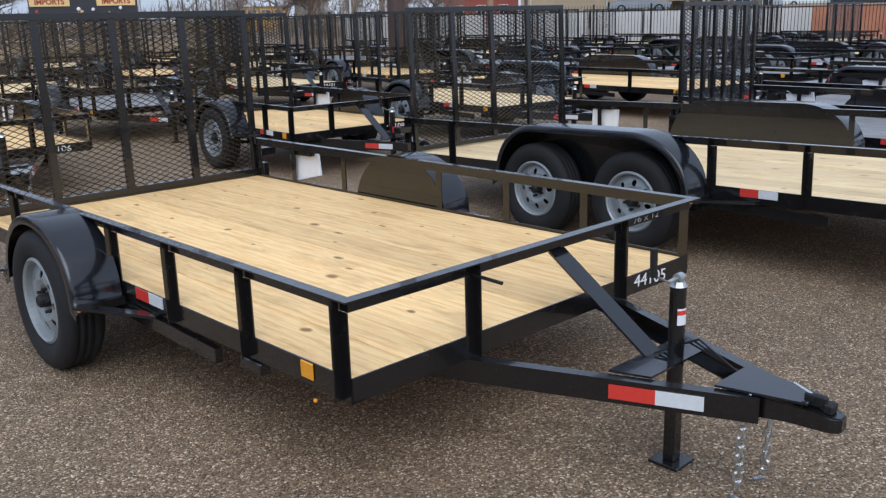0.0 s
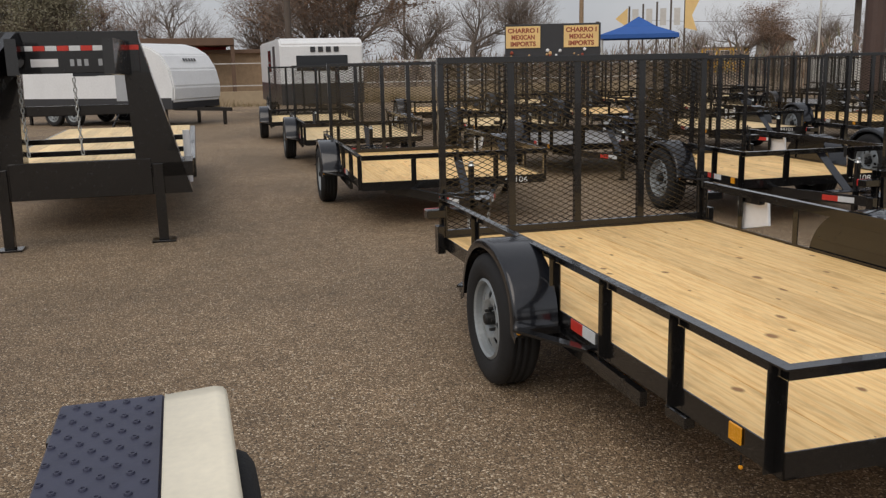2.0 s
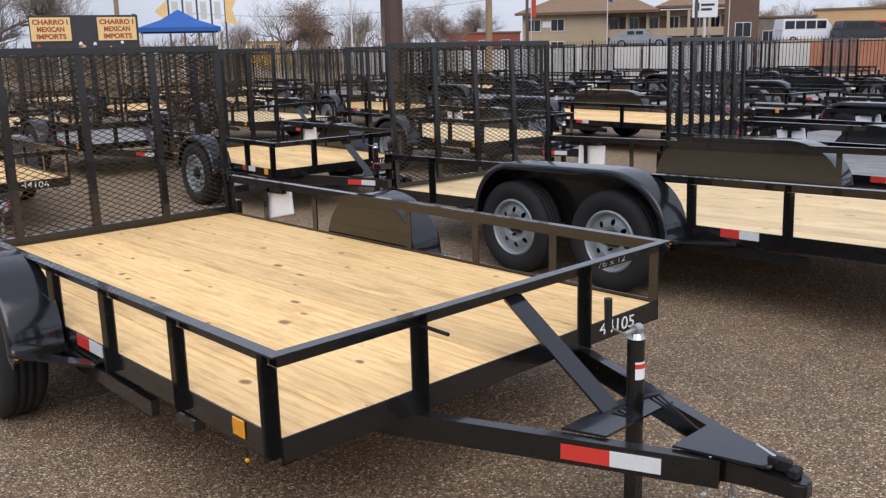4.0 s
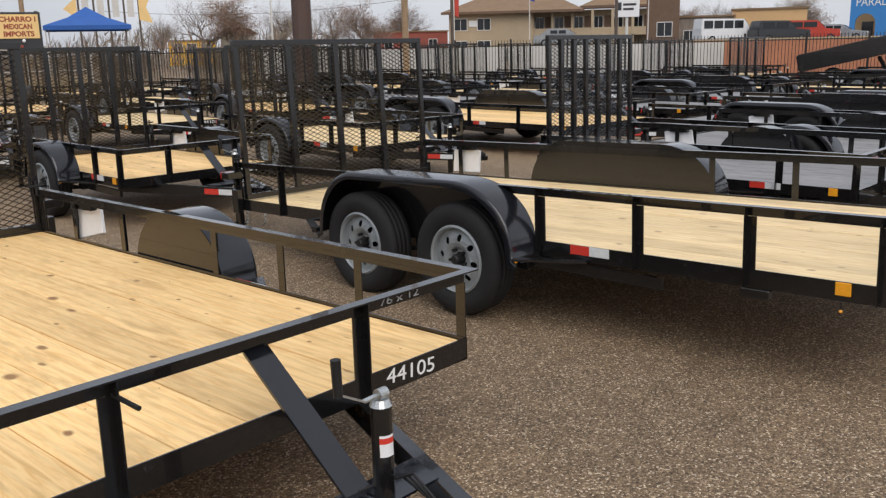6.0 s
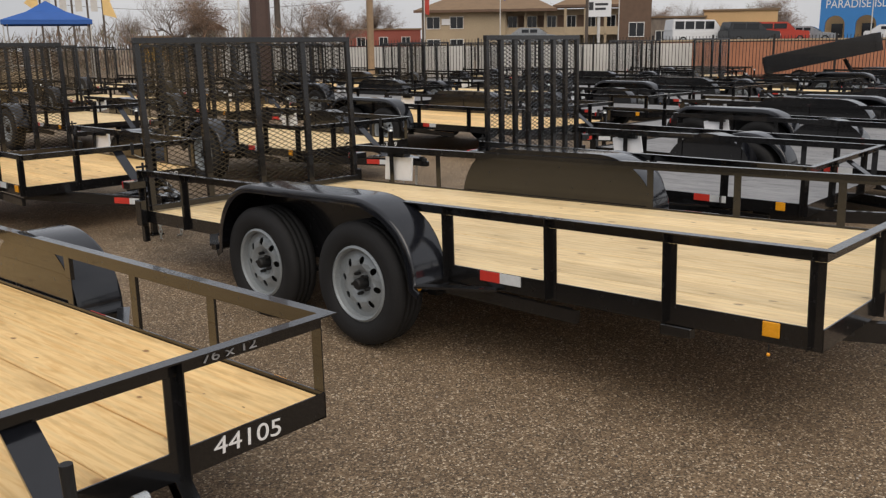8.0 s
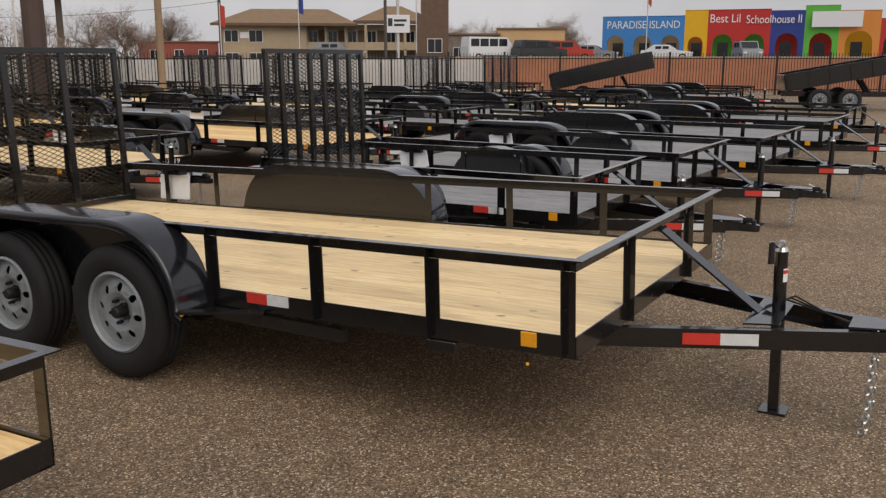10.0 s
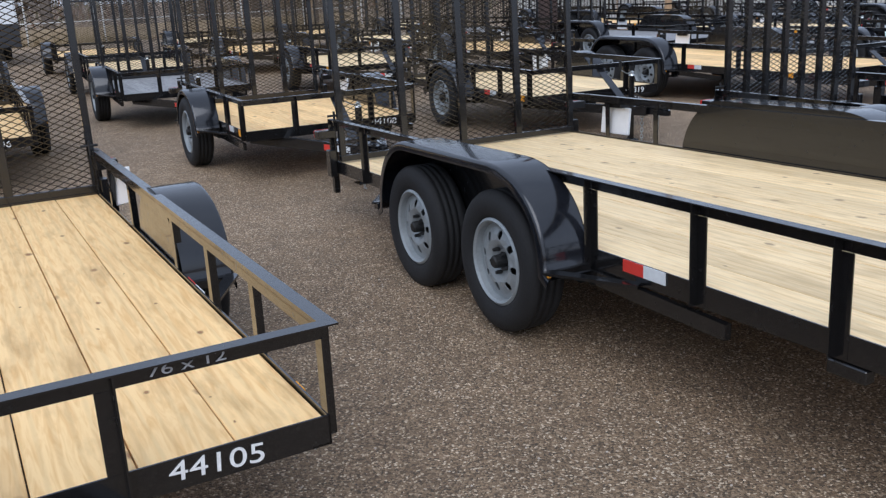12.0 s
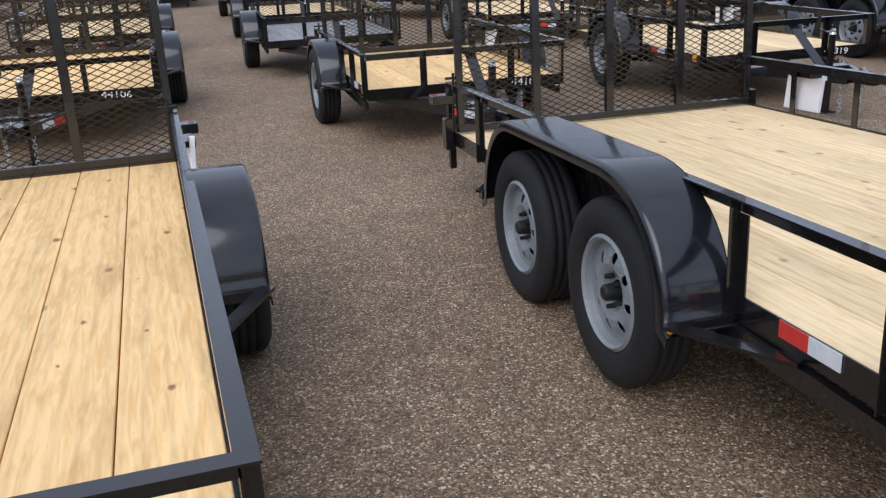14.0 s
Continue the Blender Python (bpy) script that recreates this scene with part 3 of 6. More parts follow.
        for i in range(4):
            bm.faces.new((lo[i], hi[i], hi[(i + 1) % 4], lo[(i + 1) % 4]))
        bmesh.ops.recalc_face_normals(bm, faces=bm.faces)
        part("tongue_plate", bm, M_FENDER, root)
    # coupler: a tapered pressed head with a rounded socket
    bm = bmesh.new()
    shape = [(-0.085, 0.27), (-0.052, 0.08), (-0.046, 0.0), (-0.040, -0.05), (-0.022, -0.075), (0.022, -0.075), (0.040, -0.05), (0.046, 0.0), (0.052, 0.08), (0.085, 0.27)]
    lo = [bm.verts.new(at(W / 2 + a, tip + c, tb + 0.002 + (0.012 if c < 0.1 else 0))) for a, c in shape]
    hi = [bm.verts.new(at(W / 2 + a * 0.94, tip + c, tt + (0.004 if c > 0.1 else -0.008 if c > -0.02 else -0.022))) for a, c in shape]
    bm.faces.new(lo), bm.faces.new(hi)
    for i in range(len(shape)):
        k = (i + 1) % len(shape)
        bm.faces.new((lo[i], lo[k], hi[k], hi[i]))
    bmesh.ops.recalc_face_normals(bm, faces=bm.faces)
    bmesh.ops.bevel(bm, geom=[e for e in bm.edges], offset=0.005, segments=2, affect="EDGES")
    part("coupler", bm, M_BLACK, root)
    bm = bmesh.new()
    box(bm, at(W / 2 - 0.012, tip - 0.02, tt - 0.012), at(W / 2 + 0.012, tip + 0.05, tt + 0.028), 0.005)
    box(bm, at(W / 2 - 0.022, tip - 0.045, tt - 0.02), at(W / 2 + 0.022, tip - 0.015, tt + 0.012), 0.005)
    cylinder(bm, at(W / 2 - 0.02, tip + 0.02, tt + 0.014), at(W / 2 + 0.02, tip + 0.02, tt + 0.014), 0.006, None, 8)
    part("coupler_latch", bm, M_DARK, root)
    bm = bmesh.new()
    cylinder(bm, at(W / 2, tip + 0.03, tt + 0.025), at(W / 2 - 0.01, tip + 0.085, tt + 0.05), 0.005, None, 8)
    part("latch_lever", bm, M_ZINC, root, "zinc latch lever")
    # brace from the front rail to the tongue
    bm = bmesh.new()
    bar(bm, at(W / 2 + 0.025, 0.0, hr - 0.05), at(W / 2 - 0.01, -0.47, tt + 0.008), rect(0.085, 0.010))
    part("brace", bm, M_FENDER, root, "flat dark grey steel brace")
    # jack
    jx, jy = W / 2 + 0.022, -0.54
    jm = empty("jack", Matrix(), "tongue jack with a zinc crank", "")
    for k in ("category", "group"):
        if k in jm:
            del jm[k]
    jm.parent = root
    bm = bmesh.new()
    cylinder(bm, at(jx, jy, tb - 0.02), at(jx, jy, tt + jack_up), 0.029, None, 16)
    part("jack_tube", bm, M_BLACK, jm, smooth=False)
    bm = bmesh.new()
    low = (axle - jy) * math.tan(radians(pitch)) if pitch else 0
    box(bm, at(jx - 0.023, jy - 0.023, 0.012 + low), at(jx + 0.023, jy + 0.023, tb), 0.003)
    box(bm, at(jx - 0.06, jy - 0.06, 0.0 + low), at(jx + 0.06, jy + 0.06, 0.012 + low), 0.002)
    part("jack_foot", bm, M_BLACK, jm)
    bm = bmesh.new()
    top = tt + jack_up
    cylinder(bm, at(jx, jy, top), at(jx, jy, top + 0.018), 0.031, 0.022, 14)
    cylinder(bm, at(jx - 0.012, jy, top + 0.03), at(jx + 0.018, jy, top + 0.03), 0.016, None, 12)
    bar(bm, at(jx - 0.01, jy, top + 0.03), at(jx - 0.05, jy + 0.01, top + 0.022), rect(0.005, 0.016), (0, 1, 0))
    bar(bm, at(jx - 0.049, jy + 0.01, top + 0.022), at(jx - 0.125, jy + 0.02, top + 0.062), rect(0.005, 0.016), (0, 1, 0))
    part("crank", bm, M_ZINC, jm, "zinc-plated crank arm")
    bm = bmesh.new()
    ge = top - 0.035 if tandem else top + 0.155
    cylinder(bm, at(jx - 0.125, jy + 0.02, top + 0.055), at(jx - 0.128, jy + 0.02, ge), 0.0125, 0.0135, 10)
    part("crank_grip", bm, M_DARK, jm)
    if detail > 1:
        bm = bmesh.new()
        for k in range(6):
            a0, a1 = radians(212 + 14 * k), radians(226 + 14 * k)
            r = 0.0298
            bm.faces.new([bm.verts.new(at(jx + r * math.cos(a), jy + r * math.sin(a), z)) for a, z in ((a0, top - 0.135), (a1, top - 0.135), (a1, top - 0.075), (a0, top - 0.075))])
        part("jack_label", bm, M_PAPER, jm, "white and red paper label")
        bm = bmesh.new()
        for k in range(6):
            a0, a1 = radians(212 + 14 * k), radians(226 + 14 * k)
            r = 0.0303
            bm.faces.new([bm.verts.new(at(jx + r * math.cos(a), jy + r * math.sin(a), z)) for a, z in ((a0, top - 0.098), (a1, top - 0.098), (a1, top - 0.082), (a0, top - 0.082))])
        part("label_band", bm, M_RED, jm)
    if detail > 0:
        low = (axle - tip) * math.tan(radians(pitch)) if pitch else 0
        for s in (-1, 1):
            hang = [at(W / 2 + s * 0.075, tip + 0.2, tt + 0.004), at(W / 2 + s * 0.10, tip + 0.2, tb), at(W / 2 + s * 0.095, tip + 0.21, 0.03 + low), at(W / 2 + s * 0.06, tip + 0.26, 0.015 + low)]
            part("safety_chain", chain_mesh(hang), M_ZINC, root, "galvanised safety chain")
    # side reflectors, amber front marker, tape on the side rails
    for u, nx in ((-0.001, -1), (W + 0.001, 1)):
        bm = bmesh.new()
        x0, x1 = sorted((u, u + nx * 0.008))
        box(bm, at(x0, amber - 0.034, fb + 0.025), at(x1, amber + 0.034, fb + 0.085), 0.003)
        part("amber_reflector", bm, M_AMBER, root)
        y1 = (tape_v or axle - half - 0.345) - 0.075
        tape(root, at(u, y1 + 0.2, (fb + ft) / 2 + 0.018), at(u, y1 - 0.05, (fb + ft) / 2 + 0.018), 0.05, (nx, 0, 0))
    # tail lights on their brackets
    for u, nx in ((0.0, -1), (W, 1)):
        bm = bmesh.new()
        x0, x1 = sorted((u + nx * 0.004, u + nx * 0.012))
        box(bm, at(x0, L - 0.05, fb - 0.02), at(x1 + (0.0), L + 0.03, hr - 0.06), 0.002)
        x0, x1 = sorted((u + nx * 0.0, u + nx * 0.13))
        box(bm, at(x0, L - 0.06, hr - 0.13), at(x1, L + 0.035, hr - 0.075), 0.004)
        x0, x1 = sorted((u + nx * 0.012, u + nx * 0.06))
        box(bm, at(x0, L - 0.06, fb - 0.02), at(x1, L + 0.02, fb + 0.17), 0.004)
        part("light_bracket", bm, M_BLACK, root)
        bm = bmesh.new()
        x0, x1 = sorted((u + nx * 0.015, u + nx * 0.125))
        box(bm, at(x0, L + 0.035, hr - 0.13), at(x1, L + 0.06, hr - 0.075), 0.006)
        part("tail_light", bm, M_LENS, root, "red tail light")
    if papers:
        bm = bmesh.new()
        m = Matrix.Translation(at(W + 0.055, L - 0.55, hd + 0.14)) @ pose(0, 0, 0, 0 if tandem else -13, 6, 4)
        box(bm, (-0.012, -0.15, -0.115), (0.012, 0.15, 0.085), 0.003, m)
        part("document_box", bm, M_PAPER, root, "white plastic document sleeve")
        bm = bmesh.new()
        box(bm, at(W + 0.01, L - 0.66, hr - 0.085), at(W + 0.09, L - 0.46, hr - 0.052), 0.004)
        part("sleeve_bracket", bm, M_BLACK, root)
    if number:
        steel_text("stock_number", number, 0.078, M_CHALK, root, Matrix.Translation(at(W - 0.31, -0.0025, (fb + ft) / 2)) @ pose(0, 0, 0, 90, 4), 0.245, "hand-chalked white stock number")
    if size:
        steel_text("size_mark", size, 0.040, M_FAINT, root, Matrix.Translation(at(W * 0.822, 0.0015, hr - 0.029)) @ pose(0, 0, 0, 90), 0.19, "faint hand-chalked size")
    if detail > 1:
        if not tandem:
            bm = bmesh.new()
            cylinder(bm, at(W * 0.285, 0.02, hr - 0.052), at(W * 0.285, -0.13, hr - 0.056), 0.007, None, 8)
            part("latch_pin", bm, M_DARK, root, "bent steel latch pin")
        bm = bmesh.new()
        box(bm, at(-0.012, 0.52, fb - 0.05), at(0.03, 0.66, fb - 0.004), 0.004)
        part("stake_pocket", bm, M_BLACK, root)
        if tandem:
            bm = bmesh.new()
            box(bm, at(-0.03, L - 0.03, 0.24), at(0.01, L + 0.015, fb), 0.003)
            part("drop_leg", bm, M_BLACK, root)
        for k in range(3):
            way = [(jx - 0.04 + 0.03 * k, jy + 0.06, tt + 0.02), (jx + 0.05, jy - 0.02 - 0.02 * k, tt + 0.055 + 0.01 * k), (jx + 0.03, jy - 0.2, tt + 0.015), (jx + 0.02 * k, jy - 0.36, tt - 0.03)]
            bm = bmesh.new()
            for a, c in zip(way, way[1:]):
                cylinder(bm, at(*a), at(*c), 0.0042, None, 6)
            part("wire", bm, M_DARK, root, "loose black trailer wire")
        bm = bmesh.new()
        cylinder(bm, at(-0.004, 0.2, fb - 0.005), at(-0.004, 0.2, fb - 0.04), 0.003, None, 6)
        part("wire", bm, M_DARK, root)
        bm = bmesh.new()
        bmesh.ops.create_uvsphere(bm, u_segments=8, v_segments=6, radius=0.008, matrix=Matrix.Translation(at(-0.004, 0.2, fb - 0.045)))
        part("marker_lamp", bm, M_AMBER, root, "small amber lamp hanging on its wire")
    return root


# ---- ground ----
bm = bmesh.new()
G = 1500.0
xs = [-G, -60, -12, -4, 0, 4, 8, 14, 24, 45, 90, 200, G]
ys = [-G, -60, -12, -3, 0, 3, 6, 10, 16, 26, 45, 90, 200, G]
grid = [[bm.verts.new((a, b, 0)) for a in xs] for b in ys]
for j in range(len(ys) - 1):
    for i in range(len(xs) - 1):
        bm.faces.new((grid[j][i], grid[j][i + 1], grid[j + 1][i + 1], grid[j + 1][i]))
thing("ground", bm, M_GROUND, "worn brown chip-seal lot with pale stone chips", "ground", kind="structure")

# ---- trailers ----
utility_trailer(1.578, 2.149, 8.12, 1.985, 3.66, 2.074, False, True, 1.197, 4, M_PINE, "44105", "76 x 12", pitch=-0.35, side_posts=[0.563, 1.124, 1.655, 2.88], right_posts=[0.58, 1.11, 1.65, 2.575, 3.16],
                hr=0.736, gate_in=-0.014, gate_v=0.025, tape_v=1.389, amber=0.235, label="black single-axle utility trailer with new pine deck and mesh gate")
utility_trailer(5.116, 1.525, 5.62, 2.037, 4.913, 2.775, True, True, 1.24, 4, M_PINE_PALE, "", "", pitch=-1.54, side_posts=[0.595, 1.191, 1.82, 4.28], right_posts=[0.63, 1.26, 1.87, 3.82, 4.37], amber=0.194, jack_up=0.285,
                hd=0.460, hr=0.773, gate_in=0.014, gate_v=-0.073, tape_v=1.521, label="long black tandem-axle trailer with pale pine deck and mesh gate")

TRAILERS = [
    # x, y, yaw, W, L, axle, tandem, gate bays, deck, number
    (0.62, 8.72, 6, 1.93, 3.3, 2.05, False, 5, M_PINE, "44106"),
    (4.25, 7.90, 6, 1.60, 2.5, 1.32, False, 4, M_PINE, "44108"),
    (7.92, 3.0, 7.5, 1.6, 2.9, 1.5, False, 7, M_GREYDECK, ""),
    (7.25, 8.40, 5, 1.62, 3.0, 1.65, False, 4, M_PINE_PALE, "43319"),
    (10.6, 8.2, 5, 2.0, 4.9, 3.0, True, 0, M_PINE, ""),
    (9.95, 3.05, 4, 1.65, 3.3, 1.45, False, 0, M_GREYDECK, ""),
    (11.98, 2.92, 3, 2.0, 4.9, 3.0, True, 0, M_GREYDECK, ""),
    (15.0, 3.0, 3, 2.0, 5.2, 3.0, True, 0, M_GREYDECK, ""),
    (18.4, 3.4, 3, 2.0, 4.9, 2.9, True, 0, M_GREYDECK, ""),
    (-0.05, 14.3, 6, 1.9, 3.3, 1.95, False, 4, M_PINE_PALE, ""),
    (3.45, 12.1, 5, 1.6, 2.6, 1.5, False, 4, M_GREYDECK, ""),
    (3.1, 16.45, 5, 1.7, 2.8, 1.65, False, 4, M_PINE_PALE, ""),
    (2.5, 22.1, 5, 1.8, 3.0, 1.7, False, 0, M_PINE, ""),
    (-0.9, 19.6, 5, 1.8, 3.0, 1.7, False, 4, M_PINE_PALE, ""),
    (6.6, 13.9, 5, 1.7, 3.0, 1.7, False, 5, M_PINE_PALE, "44101"),
    (9.7, 14.6, 4, 1.7, 3.2, 1.8, False, 5, M_PINE, ""),
    (13.0, 14.2, 4, 2.0, 4.6, 2.6, True, 5, M_GREYDECK, ""),
    (16.4, 14.4, 3, 1.9, 3.6, 2.0, False, 4, M_PINE_PALE, ""),
    (20.2, 13.6, 3, 2.0, 4.9, 2.8, True, 0, M_GREYDECK, ""),
    (6.1, 19.2, 5, 1.7, 3.0, 1.7, False, 5, M_PINE, ""),
    (9.2, 20.0, 4, 1.7, 3.0, 1.7, False, 5, M_PINE_PALE, ""),
    (12.4, 20.6, 4, 1.8, 3.6, 2.0, False, 6, M_GREYDECK, ""),
    (16.6, 20.4, 3, 2.0, 4.6, 2.6, True, 5, M_PINE, ""),
    (20.4, 20.2, 3, 1.9, 3.6, 2.0, False, 5, M_GREYDECK, ""),
    (24.4, 20.6, 3, 1.9, 3.6, 2.0, False, 5, M_PINE_PALE, ""),
    (5.6, 25.4, 5, 1.7, 3.0, 1.7, False, 5, M_PINE_PALE, ""),
    (9.0, 26.0, 4, 1.7, 3.0, 1.7, False, 5, M_PINE, ""),
    (12.4, 26.6, 4, 1.8, 3.6, 2.0, False, 5, M_PINE_PALE, ""),
    (18.0, 27.2, 3, 1.9, 3.6, 2.0, False, 6, M_GREYDECK, ""),
    (22.0, 27.0, 3, 1.9, 3.6, 2.0, False, 5, M_PINE_PALE, ""),
    (14.1, 8.8, 4, 1.8, 3.3, 1.9, False, 0, M_GREYDECK, ""),
    (17.4, 9.2, 3, 2.0, 4.2, 2.4, True, 0, M_GREYDECK, ""),
    (20.8, 9.0, 3, 1.8, 3.3, 1.9, False, 4, M_PINE_PALE, ""),
    (24.2, 7.6, 3, 2.0, 4.6, 2.6, True, 0, M_GREYDECK, ""),
    (24.6, 14.2, 3, 1.9, 3.6, 2.0, False, 4, M_GREYDECK, ""),
    (28.2, 16.0, 3, 1.9, 3.6, 2.0, False, 6, M_PINE_PALE, ""),
    (28.6, 8.6, 3, 2.0, 4.2, 2.4, True, 0, M_GREYDECK, ""),
]
DECKS = {"pine_planks": "new pine", "pale_pine_planks": "pale pine", "weathered_grey_planks": "grey weathered"}
for tx, ty, tyaw, tw, tl, tax, tan2, tg, td, tn in TRAILERS:
    words = f"black {'tandem-axle' if tan2 else 'single-axle'} utility trailer, {DECKS[td.name]} deck, {'upright mesh gate' if tg else 'no gate'}"
    utility_trailer(tx, ty, tyaw, tw, tl, tax, tan2, tg > 0, 1.19, tg or 4, td, tn, "", detail=1 if ty < 9 else 0, label=words, papers=ty < 16)


# ---- the lot's other things ----
M_BLUEPLATE = material("blue_tread_plate", (0.048, 0.052, 0.085), 0.5, 0.1, 0.2, 10, 0.05, 60)
M_CREAM = material("cream_paint", (0.84, 0.78, 0.62), 0.4, 0, 0.08, 6)
M_RVWHITE = material("white_fibreglass", (0.74, 0.76, 0.77), 0.35, 0, 0.07, 2)
M_RVGREY = material("grey_fibreglass", (0.36, 0.38, 0.40), 0.4, 0, 0.08, 2)
M_RVDARK = material("charcoal_panel", (0.035, 0.036, 0.040), 0.35, 0, 0.15, 3)
M_GLASS = material("tinted_glass", (0.015, 0.018, 0.022), 0.08, 0, 0.1, 2)
M_BARK = material("grey_bark", (0.15, 0.125, 0.105), 0.9, 0, 0.3, 9, 0.3, 40)
M_TWIG = material("bare_twigs", (0.21, 0.172, 0.145), 0.9, 0, 0.35, 3)
M_RUSSET = material("russet_leaves", (0.23, 0.14, 0.09), 0.8, 0, 0.35, 3)
M_OLIVE = material("olive_leaves", (0.18, 0.165, 0.105), 0.8, 0, 0.35, 3)
M_POLEBROWN = material("brown_painted_pole", (0.075, 0.045, 0.036), 0.55, 0, 0.2, 2)
M_POLEWOOD = material("weathered_pole_wood", (0.30, 0.21, 0.13), 0.85, 0, 0.25, 4, 0.2, 30)
M_POLEDARK = material("dark_pole_wood", (0.10, 0.08, 0.065), 0.85, 0, 0.25, 4, 0.2, 30)
M_FENCE = material("black_iron_fence", (0.014, 0.013, 0.013), 0.5, 0.2, 0.2, 6)
M_SALMON = material("salmon_brick_wall", (0.40, 0.17, 0.095), 0.85, 0, 0.18, 0.8, 0.2, 20)
M_STUCCO = material("tan_stucco", (0.42, 0.33, 0.22), 0.85, 0, 0.12, 0.6, 0.1, 15)
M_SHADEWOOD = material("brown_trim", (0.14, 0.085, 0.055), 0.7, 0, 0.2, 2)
M_ROOFTILE = material("brown_roof_shingle", (0.22, 0.145, 0.085), 0.85, 0, 0.2, 1.2, 0.3, 12)
M_STONE = material("rubble_stone", (0.25, 0.21, 0.175), 0.9, 0, 0.45, 1.6, 0.4, 6)
M_ORANGE = material("orange_stucco", (0.72, 0.27, 0.06), 0.85, 0, 0.1, 0.7)
M_PEACH = material("peach_stucco", (0.62, 0.40, 0.20), 0.85, 0, 0.1, 0.7)
M_SKYBLUE = material("blue_painted_stucco", (0.045, 0.23, 0.56), 0.8, 0, 0.08, 0.7)
M_YELLOW = material("yellow_painted_stucco", (0.80, 0.45, 0.02), 0.8, 0, 0.08, 0.7)
M_REDWALL = material("red_painted_stucco", (0.52, 0.035, 0.03), 0.8, 0, 0.1, 0.7)
M_BRICKRED = material("brick_red_stucco", (0.27, 0.075, 0.055), 0.85, 0, 0.15, 0.7)
M_NAVY = material("navy_painted_stucco", (0.03, 0.055, 0.26), 0.8, 0, 0.1, 0.7)
M_GREEN = material("green_painted_stucco", (0.11, 0.45, 0.06), 0.8, 0, 0.1, 0.7)
M_SIGNYELLOW = material("yellow_sign_board", (0.80, 0.56, 0.24), 0.6, 0, 0.1, 2)
M_SIGNINK = material("red_brown_lettering", (0.30, 0.06, 0.03), 0.6, 0, 0.1, 2)
M_WHITEPAINT = material("white_lettering", (0.8, 0.8, 0.78), 0.6, 0, 0.05, 2)
M_CANOPY = material("blue_canopy_fabric", (0.02, 0.10, 0.36), 0.7, 0, 0.12, 2)
M_DRYGRASS = material("dry_grass", (0.26, 0.20, 0.11), 0.95, 0, 0.3, 3)
M_PALEPANEL = material("pale_sheet_panel", (0.58, 0.57, 0.54), 0.7, 0, 0.1, 1)
M_CARWHITE = material("white_car_paint", (0.72, 0.73, 0.74), 0.3, 0, 0.05, 2)
M_CARDARK = material("dark_car_paint", (0.045, 0.05, 0.055), 0.3, 0.2, 0.1, 2)
M_CARSILVER = material("silver_car_paint", (0.33, 0.35, 0.37), 0.3, 0.4, 0.1, 2)
M_CARRED = material("red_car_paint", (0.45, 0.05, 0.03), 0.3, 0, 0.1, 2)


def at_bearing(b, d, z=0.0, eye=(0.4, 0.0)):
    """A place d metres off, b degrees to the left of +y."""
    return Vector((eye[0] - d * math.sin(radians(b)), eye[1] + d * math.cos(radians(b)), z))


def prism(bm, outline, x0, x1):
    """An outline in (y, z), drawn from x0 to x1."""
    a = [bm.verts.new((x0, y, z)) for y, z in outline]
    b = [bm.verts.new((x1, y, z)) for y, z in outline]
    n = len(outline)
    bm.faces.new(a[::-1]), bm.faces.new(b)
    for i in range(n):
        bm.faces.new((a[i], a[(i + 1) % n], b[(i + 1) % n], b[i]))
    bmesh.ops.recalc_face_normals(bm, faces=bm.faces)


